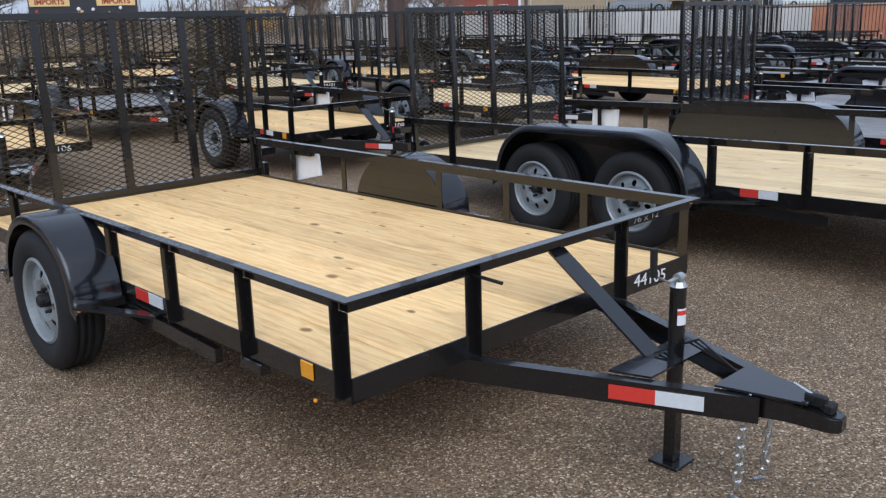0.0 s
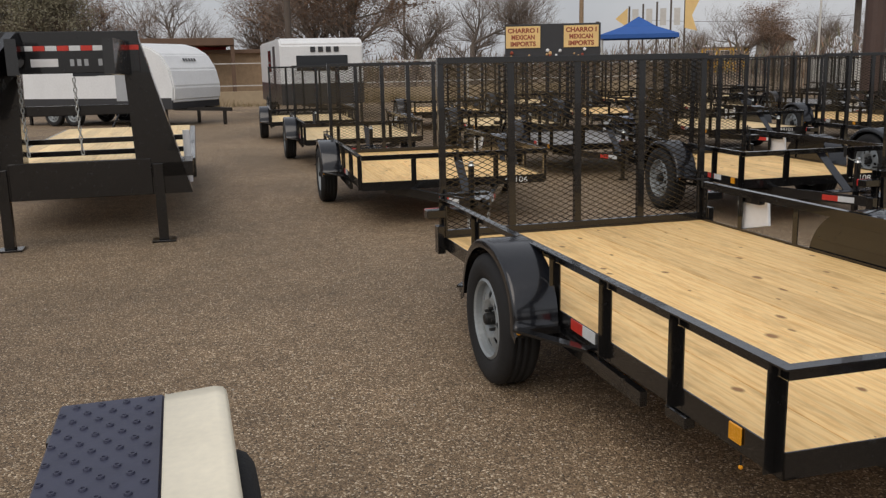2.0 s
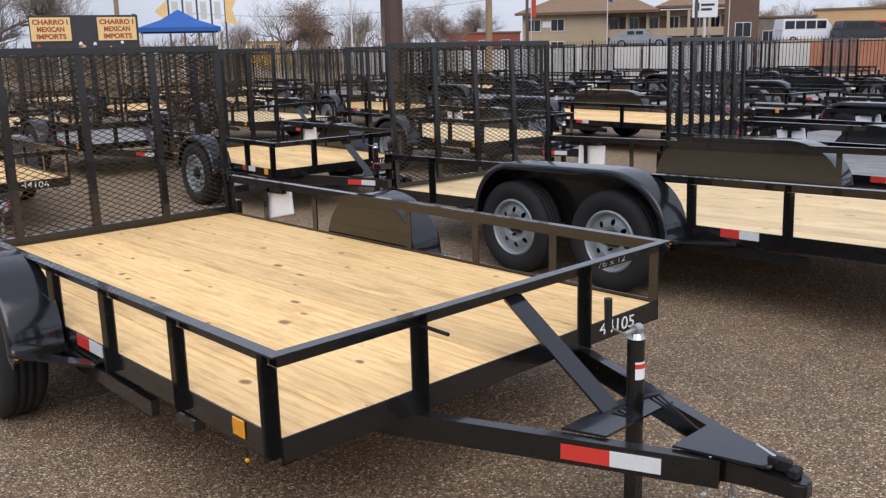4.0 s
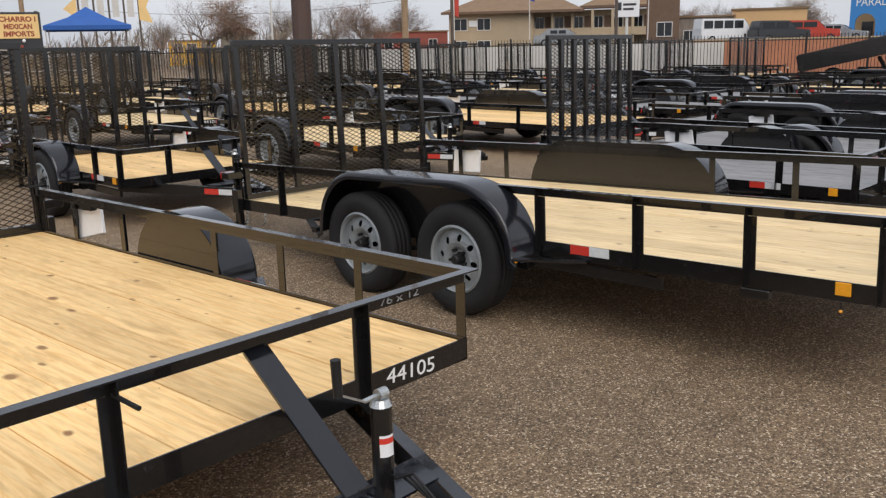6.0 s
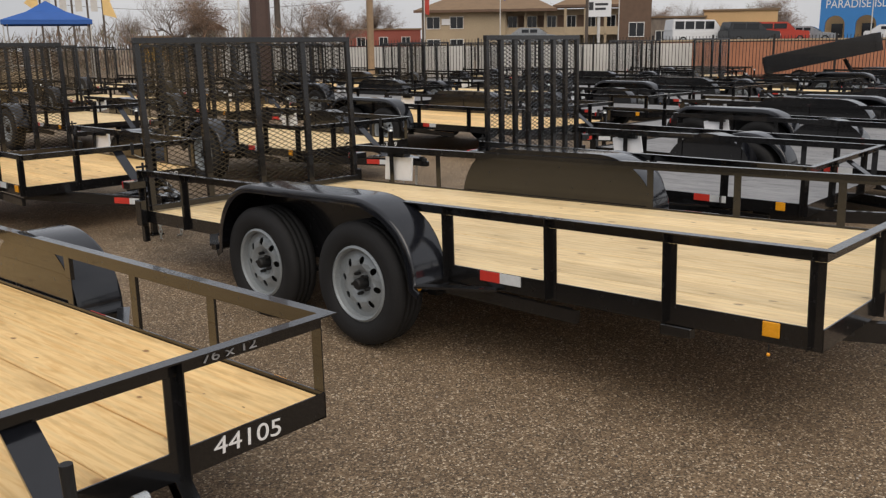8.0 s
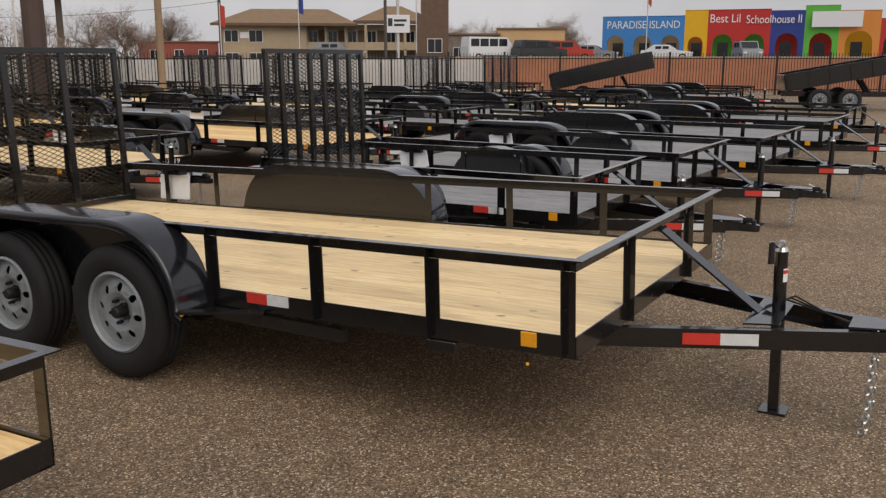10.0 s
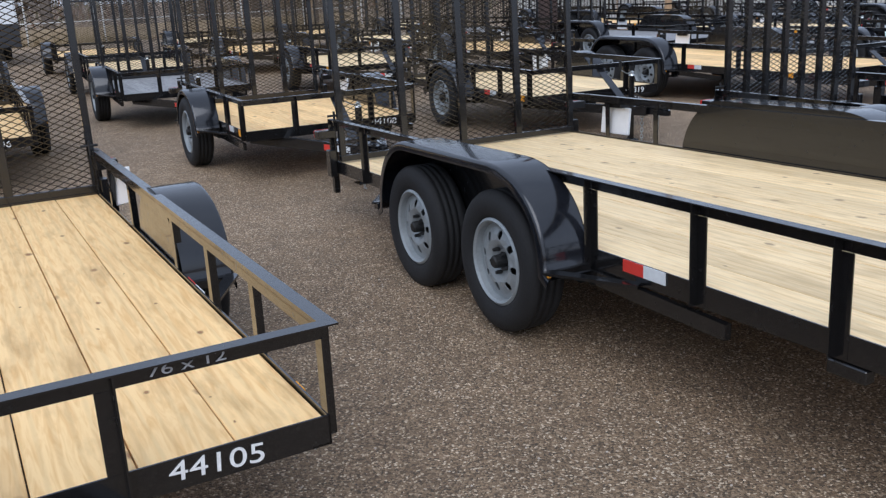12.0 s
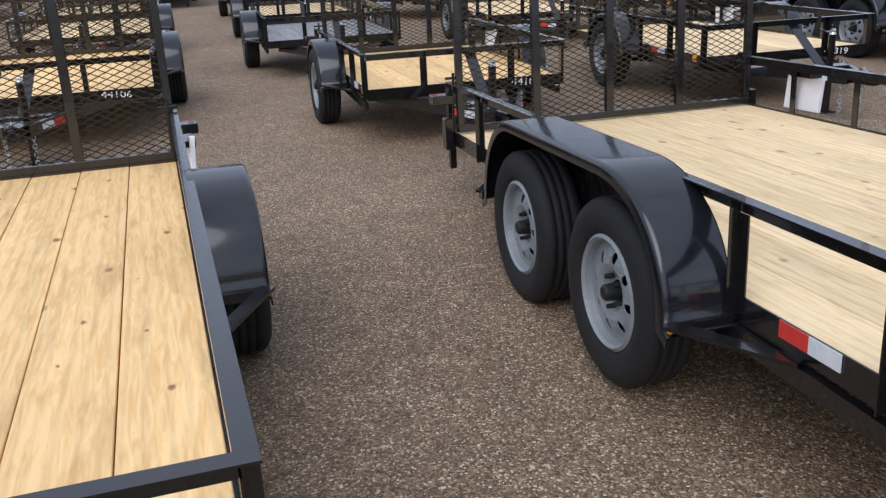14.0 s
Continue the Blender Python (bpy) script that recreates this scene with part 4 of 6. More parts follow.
# the small trailer with a blue step and a cream fender, close by the start of the walk
def blue_trailer():
    root = empty("small_trailer", pose(-0.037, 1.520, 0, 0, 0, 9), "small trailer with blue tread-plate step and cream fender", "trailer")
    for y0, y1 in ((-0.72, 0.03), (0.04, 0.76)):
        bm = bmesh.new()
        box(bm, (-0.275, y0, 0.715), (-0.012, y1, 0.742), 0.005)
        part("step_plate", bm, M_BLUEPLATE, root, "dark blue tread plate with raised studs")
    cup = bmesh.new()
    ring_profile(cup, [(0.0095, 0.0), (0.0085, 0.005), (0.005, 0.005), (0.004, 0.0)], 12, "z")
    cup_me = to_mesh("tread_stud", cup, M_BLUEPLATE)
    for j in range(28):
        for i in range(4):
            s = part("tread_stud", cup_me, M_BLUEPLATE, root)
            s.location = (-0.045 - 0.062 * i - 0.031 * (j % 2), 0.725 - 0.05 * j, 0.7425)
    # fender: flat along the top, rolled down at both ends, with a soft outer edge
    top = [(-0.86, 0.40), (-0.85, 0.55), (-0.80, 0.68), (-0.70, 0.738), (-0.55, 0.752), (0.0, 0.755), (0.45, 0.768), (0.62, 0.772), (0.72, 0.758), (0.775, 0.69), (0.79, 0.55), (0.79, 0.40)]
    bm = bmesh.new()
    rows = []
    for x, k in ((-0.008, 0.0), (-0.004, -0.004), (0.12, 0.004), (0.142, 0.0), (0.152, -0.012), (0.152, -0.045), (0.146, -0.045), (0.14, -0.016), (-0.004, -0.014)):
        rows.append([bm.verts.new((x, y * (1 + k * 0.3), z + k)) for y, z in top])
    for p, q in zip(rows, rows[1:]):
        for i in range(len(top) - 1):
            bm.faces.new((p[i], p[i + 1], q[i + 1], q[i]))
    bmesh.ops.recalc_face_normals(bm, faces=bm.faces)
    part("fender", bm, M_CREAM, root, "cream-painted rounded fender", smooth=True)
    for v in (-0.42, 0.42):
        wheel(root, 0.105, v, 0.335, 1)
        bm = bmesh.new()
        box(bm, (-0.40, v - 0.03, 0.30), (0.06, v + 0.03, 0.36))
        part("axle", bm, M_BLACK, root)
    bm = bmesh.new()
    box(bm, (-0.30, -1.0, 0.40), (-0.22, 0.85, 0.52), 0.004)
    part("chassis_rail", bm, M_BLACK, root)
    for v in (-0.6, 0.0, 0.6):
        bm = bmesh.new()
        box(bm, (-0.29, v - 0.025, 0.52), (-0.23, v + 0.025, 0.716))
        box(bm, (-0.23, v - 0.025, 0.66), (0.0, v + 0.025, 0.716))
        part("step_bracket", bm, M_BLACK, root)
    bm = bmesh.new()
    box(bm, (-0.285, -0.445, 0.33), (-0.235, -0.395, 0.42))
    box(bm, (-0.285, 0.395, 0.33), (-0.235, 0.445, 0.42))
    part("spring_hanger", bm, M_BLACK, root)


blue_trailer()


# gooseneck flatbed
def gooseneck():
    root = empty("gooseneck_trailer", pose(-1.98, 8.45, 0, 0, 0, 8), "black gooseneck flatbed trailer with a pine plank deck", "trailer")
    for s in (-1, 1):
        bm = bmesh.new()
        box(bm, (s * 0.68 - 0.045, -0.05, 0.02), (s * 0.68 + 0.045, 0.05, 0.75), 0.004)
        box(bm, (s * 0.68 - 0.11, -0.1, 0.0), (s * 0.68 + 0.11, 0.1, 0.02), 0.002)
        part("landing_leg", bm, M_BLACK, root)
        bm = bmesh.new()
        prism(bm, [(-0.02, 0.46), (0.24, 0.46), (0.24, 1.90), (-0.02, 1.90)], 0.0, 1.0)
        for v in bm.verts:
            top = v.co.z > 1
            v.co.x = s * ((0.44, 0.60) if top else (0.50, 0.98))[1 if v.co.x > 0.5 else 0]
        bmesh.ops.recalc_face_normals(bm, faces=bm.faces)
        part("neck_riser", bm, M_BLACK, root)
        bm = bmesh.new()
        bar(bm, (s * 0.50, 0.14, 1.72), (s * 0.38, -0.60, 1.74), rect(0.09, 0.30))
        part("neck_beam", bm, M_BLACK, root)
        bm = bmesh.new()
        box(bm, (s * 0.98 - 0.04, 0.9, 0.50), (s * 0.98 + 0.04, 6.7, 0.70), 0.004)
        part("deck_rail", bm, M_BLACK, root)
        for v in (4.2, 5.1):
            wheel(root, s * 0.78, v, 0.33, s)
            bm = bmesh.new()
            box(bm, (s * 0.78 - 0.3 * s - 0.06, v - 0.05, 0.28), (s * 0.78 - 0.3 * s + 0.06, v + 0.05, 0.68))
            part("spring_hanger", bm, M_BLACK, root)
    for nm, lo, hi in (("front_plate", (-0.62, -0.03, 0.46), (0.62, 0.03, 0.80)), ("cross_tube", (-0.55, 0.0, 1.22), (0.62, 0.08, 1.31)), ("head_plate", (-0.60, -0.025, 1.60), (0.60, 0.04, 1.97)),
                       ("front_beam", (-1.0, 0.86, 0.50), (1.0, 0.94, 0.69)), ("tool_tray", (0.60, -0.02, 0.62), (1.0, 0.5, 0.76))):
        bm = bmesh.new()
        box(bm, lo, hi, 0.005)
        part(nm, bm, M_BLACK, root)
    for k in range(12):
        bm = bmesh.new()
        x0 = -0.60 + 0.1 * k
        box(bm, (x0 + 0.002, -0.027, 1.80), (x0 + 0.098, -0.022, 1.845))
        part("red_tape" if k % 2 else "white_tape", bm, M_RED if k % 2 else M_WHITE, root)
    bm = bmesh.new()
    box(bm, (-0.33, -0.026, 1.66), (-0.10, -0.022, 1.73))
    part("name_plate", bm, M_PAPER, root, "white name plate")
    bm = bmesh.new()
    for k in range(7):
        if k != 3:
            box(bm, (0.0 + 0.06 * k, -0.026, 1.665), (0.035 + 0.06 * k, -0.022, 1.725))
    part("lettering", bm, M_RVGREY, root, "unreadable grey lettering")
    for s in (-1, 1):
        bm = bmesh.new()
        bar(bm, (-0.52 + s * 0.1, -0.02, 1.86), (-0.88 + s * 0.1, -0.75, 1.28), rect(0.1, 0.26))
        part("neck_slope", bm, M_BLACK, root)
    for k in range(6):
        bm = bmesh.new()
        a, e = Vector((-0.63, -0.10, 1.80)), Vector((-0.97, -0.79, 1.24))
        bar(bm, a.lerp(e, k / 6), a.lerp(e, (k + 0.96) / 6), rect(0.1, 0.05))
        part("white_tape" if k % 2 else "red_tape", bm, M_WHITE if k % 2 else M_RED, root)
    bm = bmesh.new()
    cylinder(bm, (-0.88, -0.72, 0.62), (-0.88, -0.72, 1.36), 0.06, None, 14)
    part("coupler_tube", bm, M_BLACK, root)
    for k in range(10):
        bm = bmesh.new()
        box(bm, (-0.94 + 0.188 * k + 0.0015, 0.95, 0.68), (-0.94 + 0.188 * (k + 1) - 0.0015, 6.6, 0.72), 0.002)
        part("plank", bm, M_PINE_PALE, root)
    for z in (0.80, 0.92):
        bm = bmesh.new()
        box(bm, (-0.95, 0.60, z), (0.95, 0.64, z + 0.05), 0.003)
        part("headboard_rail", bm, M_BLACK, root)
    for s in (-0.9, 0.75):
        bm = bmesh.new()
        box(bm, (s, 0.595, 0.5), (s + 0.06, 0.645, 0.97), 0.003)
        part("headboard_post", bm, M_BLACK, root)
    for s in (-0.44, 0.02):
        part("safety_chain", chain_mesh([(s, -0.05, 1.56), (s + 0.01, -0.06, 0.95), (s + 0.015, -0.06, 0.86)], 0.06, 0.006), M_ZINC, root, "galvanised safety chain")
    bm = bmesh.new()
    cylinder(bm, (0.95, 0.5, 0.5), (0.95, 0.5, 1.02), 0.035)
    part("marker_post", bm, M_PAPER, root, "white capped marker post")


gooseneck()


def caravan(m, label, body, accent, length, width, height, nose):
    """Travel trailer. The outline is drawn in its length (y) and height; the front looks to -y."""
    root = empty("travel_trailer", m, label, "caravan", "caravans along the back fence")
    w = width / 2
    bm = bmesh.new()
    if nose:
        outline = [(0.30, 0.55), (0.04, 0.75), (0.0, 1.15), (0.12, 1.65), (0.40, 2.08), (0.8, 2.3), (1.25, height), (length, height), (length, 0.55)]
    else:
        outline = [(0.0, 0.55), (-0.02, 1.2), (0.0, 2.3), (0.10, height - 0.08), (0.25, height), (length, height), (length, 0.55)]
    prism(bm, outline, -w, w)
    bmesh.ops.bevel(bm, geom=list(bm.edges), offset=0.05, segments=2, affect="EDGES")
    part("body", bm, body, root)
    bm = bmesh.new()
    box(bm, (-w - 0.004, -0.03 if not nose else 0.10, 0.50), (w + 0.004, length * 0.99, 0.85 if nose else 1.15), 0.02)
    part("lower_panel", bm, accent, root)
    bm = bmesh.new()
    if nose:
        box(bm, (-w - 0.008, 1.6, 1.5), (w + 0.008, 2.9, 2.2), 0.02)
    else:
        box(bm, (-w * 0.62, -0.035, 1.52), (w * 0.62, -0.008, 1.98), 0.01)
    part("window", bm, M_GLASS, root, "dark tinted window")
    for s in (-1, 1):
        bm = bmesh.new()
        box(bm, (s * w - 0.01, length * 0.42, 1.5), (s * w + 0.01, length * 0.56, 2.2), 0.006)
        part("side_window", bm, M_GLASS, root)
        bm = bmesh.new()
        box(bm, (s * w - 0.012, length * 0.22, 0.75), (s * w + 0.012, length * 0.22 + 0.65, 2.3), 0.006)
        part("door", bm, M_RVDARK if not nose else M_RVGREY, root)
        for v in (0.58, 0.70):
            wheel(root, s * (w - 0.06), length * v, 0.335, s)
    # plain marks in place of the maker's name
    bm = bmesh.new()
    y = -0.03
    if nose:
        mm = Matrix.Translation((0, 0.255, 1.92)) @ pose(0, 0, 0, -28.6)
        for k in range(5):
            box(bm, (-0.32 + 0.13 * k, -0.01, -0.05), (-0.24 + 0.13 * k, -0.004, 0.05), 0, mm)
    else:
        for k in range(4):
            box(bm, (-0.35 + 0.24 * k, y, 2.08), (-0.20 + 0.24 * k, y + 0.02, 2.24))
    part("maker_mark", bm, M_RVDARK, root, "dark marks of the maker's name")
    bm = bmesh.new()
    for s in (-1, 1):
        bar(bm, (s * 0.6, 0.5, 0.5), (0, -1.1, 0.45), rect(0.08, 0.1))
        box(bm, (s * 0.8 - 0.04, 0.6, 0.0), (s * 0.8 + 0.04, 0.68, 0.55))
        box(bm, (s * 0.8 - 0.04, length - 0.7, 0.0), (s * 0.8 + 0.04, length - 0.62, 0.55))
    box(bm, (-0.04, -0.9, 0.0), (0.04, -0.82, 0.5))
    part("hitch_frame", bm, M_BLACK, root)
    bm = bmesh.new()
    for k in range(2):
        bar(bm, (-w - 0.15 - 0.25 * k, length * 0.2, 0.42 - 0.22 * k), (-w - 0.15 - 0.25 * k, length * 0.2 + 0.6, 0.42 - 0.22 * k), rect(0.24, 0.03))
    for v in (0.2, 0.2 + 0.6 / length):
        bar(bm, (-w, length * v, 0.56), (-w - 0.5, length * v, 0.0), rect(0.04, 0.05))
    part("entry_step", bm, M_BLACK, root, "folding black entry step")
    return root


caravan(pose(0.22, 27.8, 0, 0, 0, 9), "white travel trailer with charcoal lower panels and a rear window", M_RVWHITE, M_RVDARK, 6.5, 2.55, 2.5, False)
caravan(pose(-3.5, 27.6, 0, 0, 0, 62), "white travel trailer with a rounded nose", M_RVWHITE, M_RVDARK, 6.5, 2.35, 2.42, True)


# dump trailers with their beds tipped up
def dump_trailer(x, y, yaw, tip):
    root = empty("dump_trailer", pose(x, y, 0, 0, 0, yaw), "black dump trailer with its bed tipped up", "trailer", "dump trailers by the fence")
    bm = bmesh.new()
    for s in (-0.45, 0.45):
        box(bm, (s - 0.05, 0.6, 0.42), (s + 0.05, 4.1, 0.56), 0.004)
    for v in (0.7, 2.0, 3.8):
        box(bm, (-0.45, v, 0.44), (0.45, v + 0.08, 0.54))
    part("chassis", bm, M_BLACK, root)
    bed = empty("bed", Matrix(), "", "")
    bed.parent = root
    bed.matrix_basis = pose(0, 4.0, 0.58, -tip)
    for nm, lo, hi in (("bed_floor", (-0.95, -3.2, 0), (0.95, 0, 0.05)), ("bed_side", (-0.99, -3.2, 0.0), (-0.93, 0, 0.52)), ("bed_side", (0.93, -3.2, 0.0), (0.99, 0, 0.52)), ("bed_head", (-0.95, -3.24, 0.0), (0.95, -3.18, 0.52)), ("tail_door", (-0.93, -0.03, 0.05), (0.93, 0.03, 0.5))):
        bm = bmesh.new()
        box(bm, lo, hi, 0.006)
        part(nm, bm, M_BLACK, bed)
    for s in (-1, 1):
        for k in range(6):
            bm = bmesh.new()
            xx = s * 0.99
            box(bm, (min(xx, xx + s * 0.04), -3.12 + 0.6 * k, 0.02), (max(xx, xx + s * 0.04), -3.05 + 0.6 * k, 0.5), 0.003)
            part("bed_rib", bm, M_BLACK, bed)
        for v in (2.2, 3.05):
            wheel(root, s * 1.02, v, 0.335, s)
        bm = bmesh.new()
        bar(bm, (s * 0.05, -0.5, 0.46), (s * 0.45, 0.8, 0.48), rect(0.07, 0.12))
        part("tongue_channel", bm, M_BLACK, root)
    for s in (-1, 1):
        bm = bmesh.new()
        cylinder(bm, (s * 0.3, 1.5, 0.5), (s * 0.3, 1.8, 0.58 + 2.2 * math.sin(radians(tip)) - 0.05), 0.05)
        part("lift_ram", bm, M_DARK, root)
    bm = bmesh.new()
    box(bm, (-0.03, -0.42, 0.0), (0.03, -0.36, 0.45))
    part("jack", bm, M_BLACK, root)


dump_trailer(30.1, 11.0, 27, 12.5)
dump_trailer(33.0, 4.4, 22, 10.5)

# ---- fence, wall, and street beyond ----
F0, F1 = Vector((52.0, 0.6, 0)), Vector((17.0, 41.0, 0))


def iron_fence():
    root = empty("iron_fence", Matrix.Translation(F0), "black iron picket fence along the back of the lot", "fence")
    d = F1 - F0
    n = int(d.length / 2.4)
    turn = math.degrees(math.atan2(d.y, d.x))
    bm = bmesh.new()
    box(bm, (-0.04, -0.04, 0), (0.04, 0.04, 1.85), 0.004)
    post_me = to_mesh("post", bm, M_FENCE)
    bm = bmesh.new()
    for z in (0.2, 1.55):
        box(bm, (0.04, -0.02, z), (2.36, 0.02, z + 0.045))
    for k in range(1, 18):
        box(bm, (2.4 * k / 18 - 0.011, -0.011, 0.08), (2.4 * k / 18 + 0.011, 0.011, 1.8))
    panel_me = to_mesh("panel", bm, M_FENCE)
    for i in range(n):
        for nm, me in (("post", post_me), ("panel", panel_me)):
            ob = part(nm, me, M_FENCE, root)
            if nm == "panel":
                tagged(ob, "run of thin iron pickets", kind="stuff")
            ob.matrix_basis = Matrix.Translation(d.normalized() * 2.4 * i) @ pose(0, 0, 0, 0, 0, turn)


iron_fence()


def street_wall():
    d = (F1 - F0).normalized()
    out = Vector((d.y, -d.x, 0))
    a, b = F0 + out * 5 - d * 6, F0 + out * 5 + d * 29
    bm = bmesh.new()
    bar(bm, a + Vector((0, 0, 0.80)), b + Vector((0, 0, 0.80)), rect(0.3, 1.6))
    wall = thing("wall_street", bm, M_SALMON, "low salmon brick wall beyond the fence", "wall", kind="structure")
    bm = bmesh.new()
    bar(bm, a + Vector((0, 0, 1.63)), b + Vector((0, 0, 1.63)), rect(0.36, 0.07))
    part("coping", bm, M_STUCCO, wall)
    a, b = F0 + out * 1.5 + d * 27, F0 + out * 1.5 + d * 48
    for k in range(9):
        p, q = a + (b - a) * k / 9, a + (b - a) * (k + 0.96) / 9
        bm = bmesh.new()
        bar(bm, p + Vector((0, 0, 0.78)), q + Vector((0, 0, 0.78)), rect(0.06, 1.5))
        thing("fence_panel", bm, M_PALEPANEL, "pale sheet panel standing behind the iron fence", "fence panel", "pale panels behind the fence")


street_wall()


def raised_street():
    d = (F1 - F0).normalized()
    out = Vector((d.y, -d.x, 0))
    bm = bmesh.new()
    quad = [F0 + out * 5.3 - d * 60, F0 + out * 5.3 + d * 29, F0 + out * 130 + d * 60, F0 + out * 130 - d * 90]
    lo, hi = [bm.verts.new((q.x, q.y, 0)) for q in quad], [bm.verts.new((q.x, q.y, 1.35)) for q in quad]
    bm.faces.new(lo), bm.faces.new(hi)
    for i in range(4):
        bm.faces.new((lo[i], lo[(i + 1) % 4], hi[(i + 1) % 4], hi[i]))
    bmesh.ops.recalc_face_normals(bm, faces=bm.faces)
    thing("road", bm, material("asphalt", (0.055, 0.053, 0.05), 0.9, 0, 0.2, 0.4, 0.2, 8), "raised asphalt street behind the low wall", "road", kind="structure")


raised_street()


def facing(p, eye=(1.5, 0.0)):
    """A pose at p whose -y side faces the eye."""
    return pose(p.x, p.y, p.z, 0, 0, math.degrees(math.atan2(-(p.x - eye[0]), p.y - eye[1])))


def window_part(parent, x, y, z, w, h, arch=False):
    bm = bmesh.new()
    box(bm, (x - w / 2, y - 0.03, z), (x + w / 2, y + 0.02, z + h))
    wn_ = part("window", bm, M_GLASS, parent)
    bm = bmesh.new()
    for lo, hi in (((x - w / 2 - 0.06, y - 0.06, z - 0.06), (x + w / 2 + 0.06, y - 0.01, z)), ((x - w / 2 - 0.06, y - 0.06, z + h), (x + w / 2 + 0.06, y - 0.01, z + h + 0.06)),
                   ((x - w / 2 - 0.06, y - 0.06, z), (x - w / 2, y - 0.01, z + h)), ((x + w / 2, y - 0.06, z), (x + w / 2 + 0.06, y - 0.01, z + h)), ((x - 0.02, y - 0.05, z), (x + 0.02, y - 0.01, z + h))):
        box(bm, lo, hi)
    part("frame", bm, M_WHITEPAINT, wn_)


def motel():
    p = at_bearing(-46.3, 108, 0, (2.26, 0.07))
    root = empty("motel", facing(p) @ pose(0, 0, 0, 0, 0, 0), "two-storey tan stucco motel with balconies and hipped roofs", "building")
    W = 26.0
    bm = bmesh.new()
    box(bm, (-12.0, 0, 0), (-2.0, 9, 5.6))
    part("wall", bm, M_STUCCO, root)
    bm = bmesh.new()
    box(bm, (-2.0, 2.2, 0), (12.5, 10, 5.6))
    part("wall", bm, M_STUCCO, root)
    for x0, x1, y0, z in ((-12.8, 4.0, -0.9, 5.6), (3.6, 13.2, 0.4, 6.0)):
        bm = bmesh.new()
        mid = (x0 + x1) / 2
        base = [bm.verts.new(v) for v in ((x0, y0, z), (x1, y0, z), (x1, 10.8, z), (x0, 10.8, z))]
        top = [bm.verts.new(v) for v in ((x0 + 4.2, 5, z + 1.9), (x1 - 3.4, 5, z + 1.9))]
        bm.faces.new((base[0], base[1], top[1], top[0]))
        bm.faces.new((base[1], base[2], top[1]))
        bm.faces.new((base[2], base[3], top[0], top[1]))
        bm.faces.new((base[3], base[0], top[0]))
        bm.faces.new(base[::-1])
        rf = part("roof", bm, M_ROOFTILE, root)
        bm = bmesh.new()
        box(bm, (x0 - 0.05, y0 - 0.06, z - 0.28), (x1 + 0.05, y0 + 0.02, z + 0.02))
        part("fascia", bm, M_SHADEWOOD, rf)
    for x in (-10.6, -7.8):
        window_part(root, x, 0, 3.5, 1.5, 1.3)
        window_part(root, x, 0, 0.9, 1.5, 1.3)
    bm = bmesh.new()
    box(bm, (-9.6, -0.1, 3.9), (-8.6, -0.02, 4.6))
    part("sign", bm, M_PAPER, root)
    for k in range(7):
        x = -2.0 + 2.35 * k
        bm = bmesh.new()
        box(bm, (x - 0.16, 0.3, 0), (x + 0.16, 0.62, 5.6), 0.02)
        part("column", bm, M_STUCCO, root)
        if k < 6:
            bm = bmesh.new()
            box(bm, (x + 0.16, 0.36, 2.7), (x + 2.19, 0.46, 3.5))
            part("balcony", bm, M_STUCCO, root)
            window_part(root, x + 0.8, 2.2, 3.4, 1.0, 1.4)
            bm = bmesh.new()
            box(bm, (x + 1.5, 2.15, 2.8), (x + 2.3, 2.24, 4.9))
            part("door", bm, M_SHADEWOOD, root)
    bm = bmesh.new()
    box(bm, (-2.0, 0.3, 2.55), (12.5, 2.3, 2.7))
    part("gallery_floor", bm, M_STUCCO, root)


motel()


def pylon():
    p = at_bearing(-53.2, 92, 0, (2.26, 0.07))
    root = empty("brick_pylon", facing(p), "tall brown brick pylon beside the motel", "building")
    bm = bmesh.new()
    box(bm, (-1.6, 0, 0), (1.6, 2.5, 9.0), 0.03)
    part("shaft", bm, M_SHADEWOOD, root)
    bm = bmesh.new()
    box(bm, (-1.75, -0.15, 8.7), (1.75, 2.65, 9.0), 0.02)
    part("cap", bm, M_SHADEWOOD, root)
    window_part(root, 0.2, 0, 2.2, 1.4, 1.3)
    p = at_bearing(-51.0, 84, 0, (2.26, 0.07))
    root = empty("sign_pole", facing(p), "white sign board on a pale pole", "sign")
    bm = bmesh.new()
    cylinder(bm, (0, 0, 0), (0, 0, 7.5), 0.14)
    part("pole", bm, M_PALEPANEL, root)
    bm = bmesh.new()
    box(bm, (-1.1, -0.2, 3.9), (1.1, -0.12, 5.5), 0.02)
    part("board", bm, M_PAPER, root)
    bm = bmesh.new()
    box(bm, (-0.9, -0.215, 4.5), (-0.5, -0.203, 5.2))
    box(bm, (-0.35, -0.215, 4.9), (0.8, -0.203, 5.1))
    box(bm, (-0.35, -0.215, 4.5), (0.6, -0.203, 4.7))
    part("lettering", bm, M_RVDARK, root, "unreadable dark lettering")


pylon()


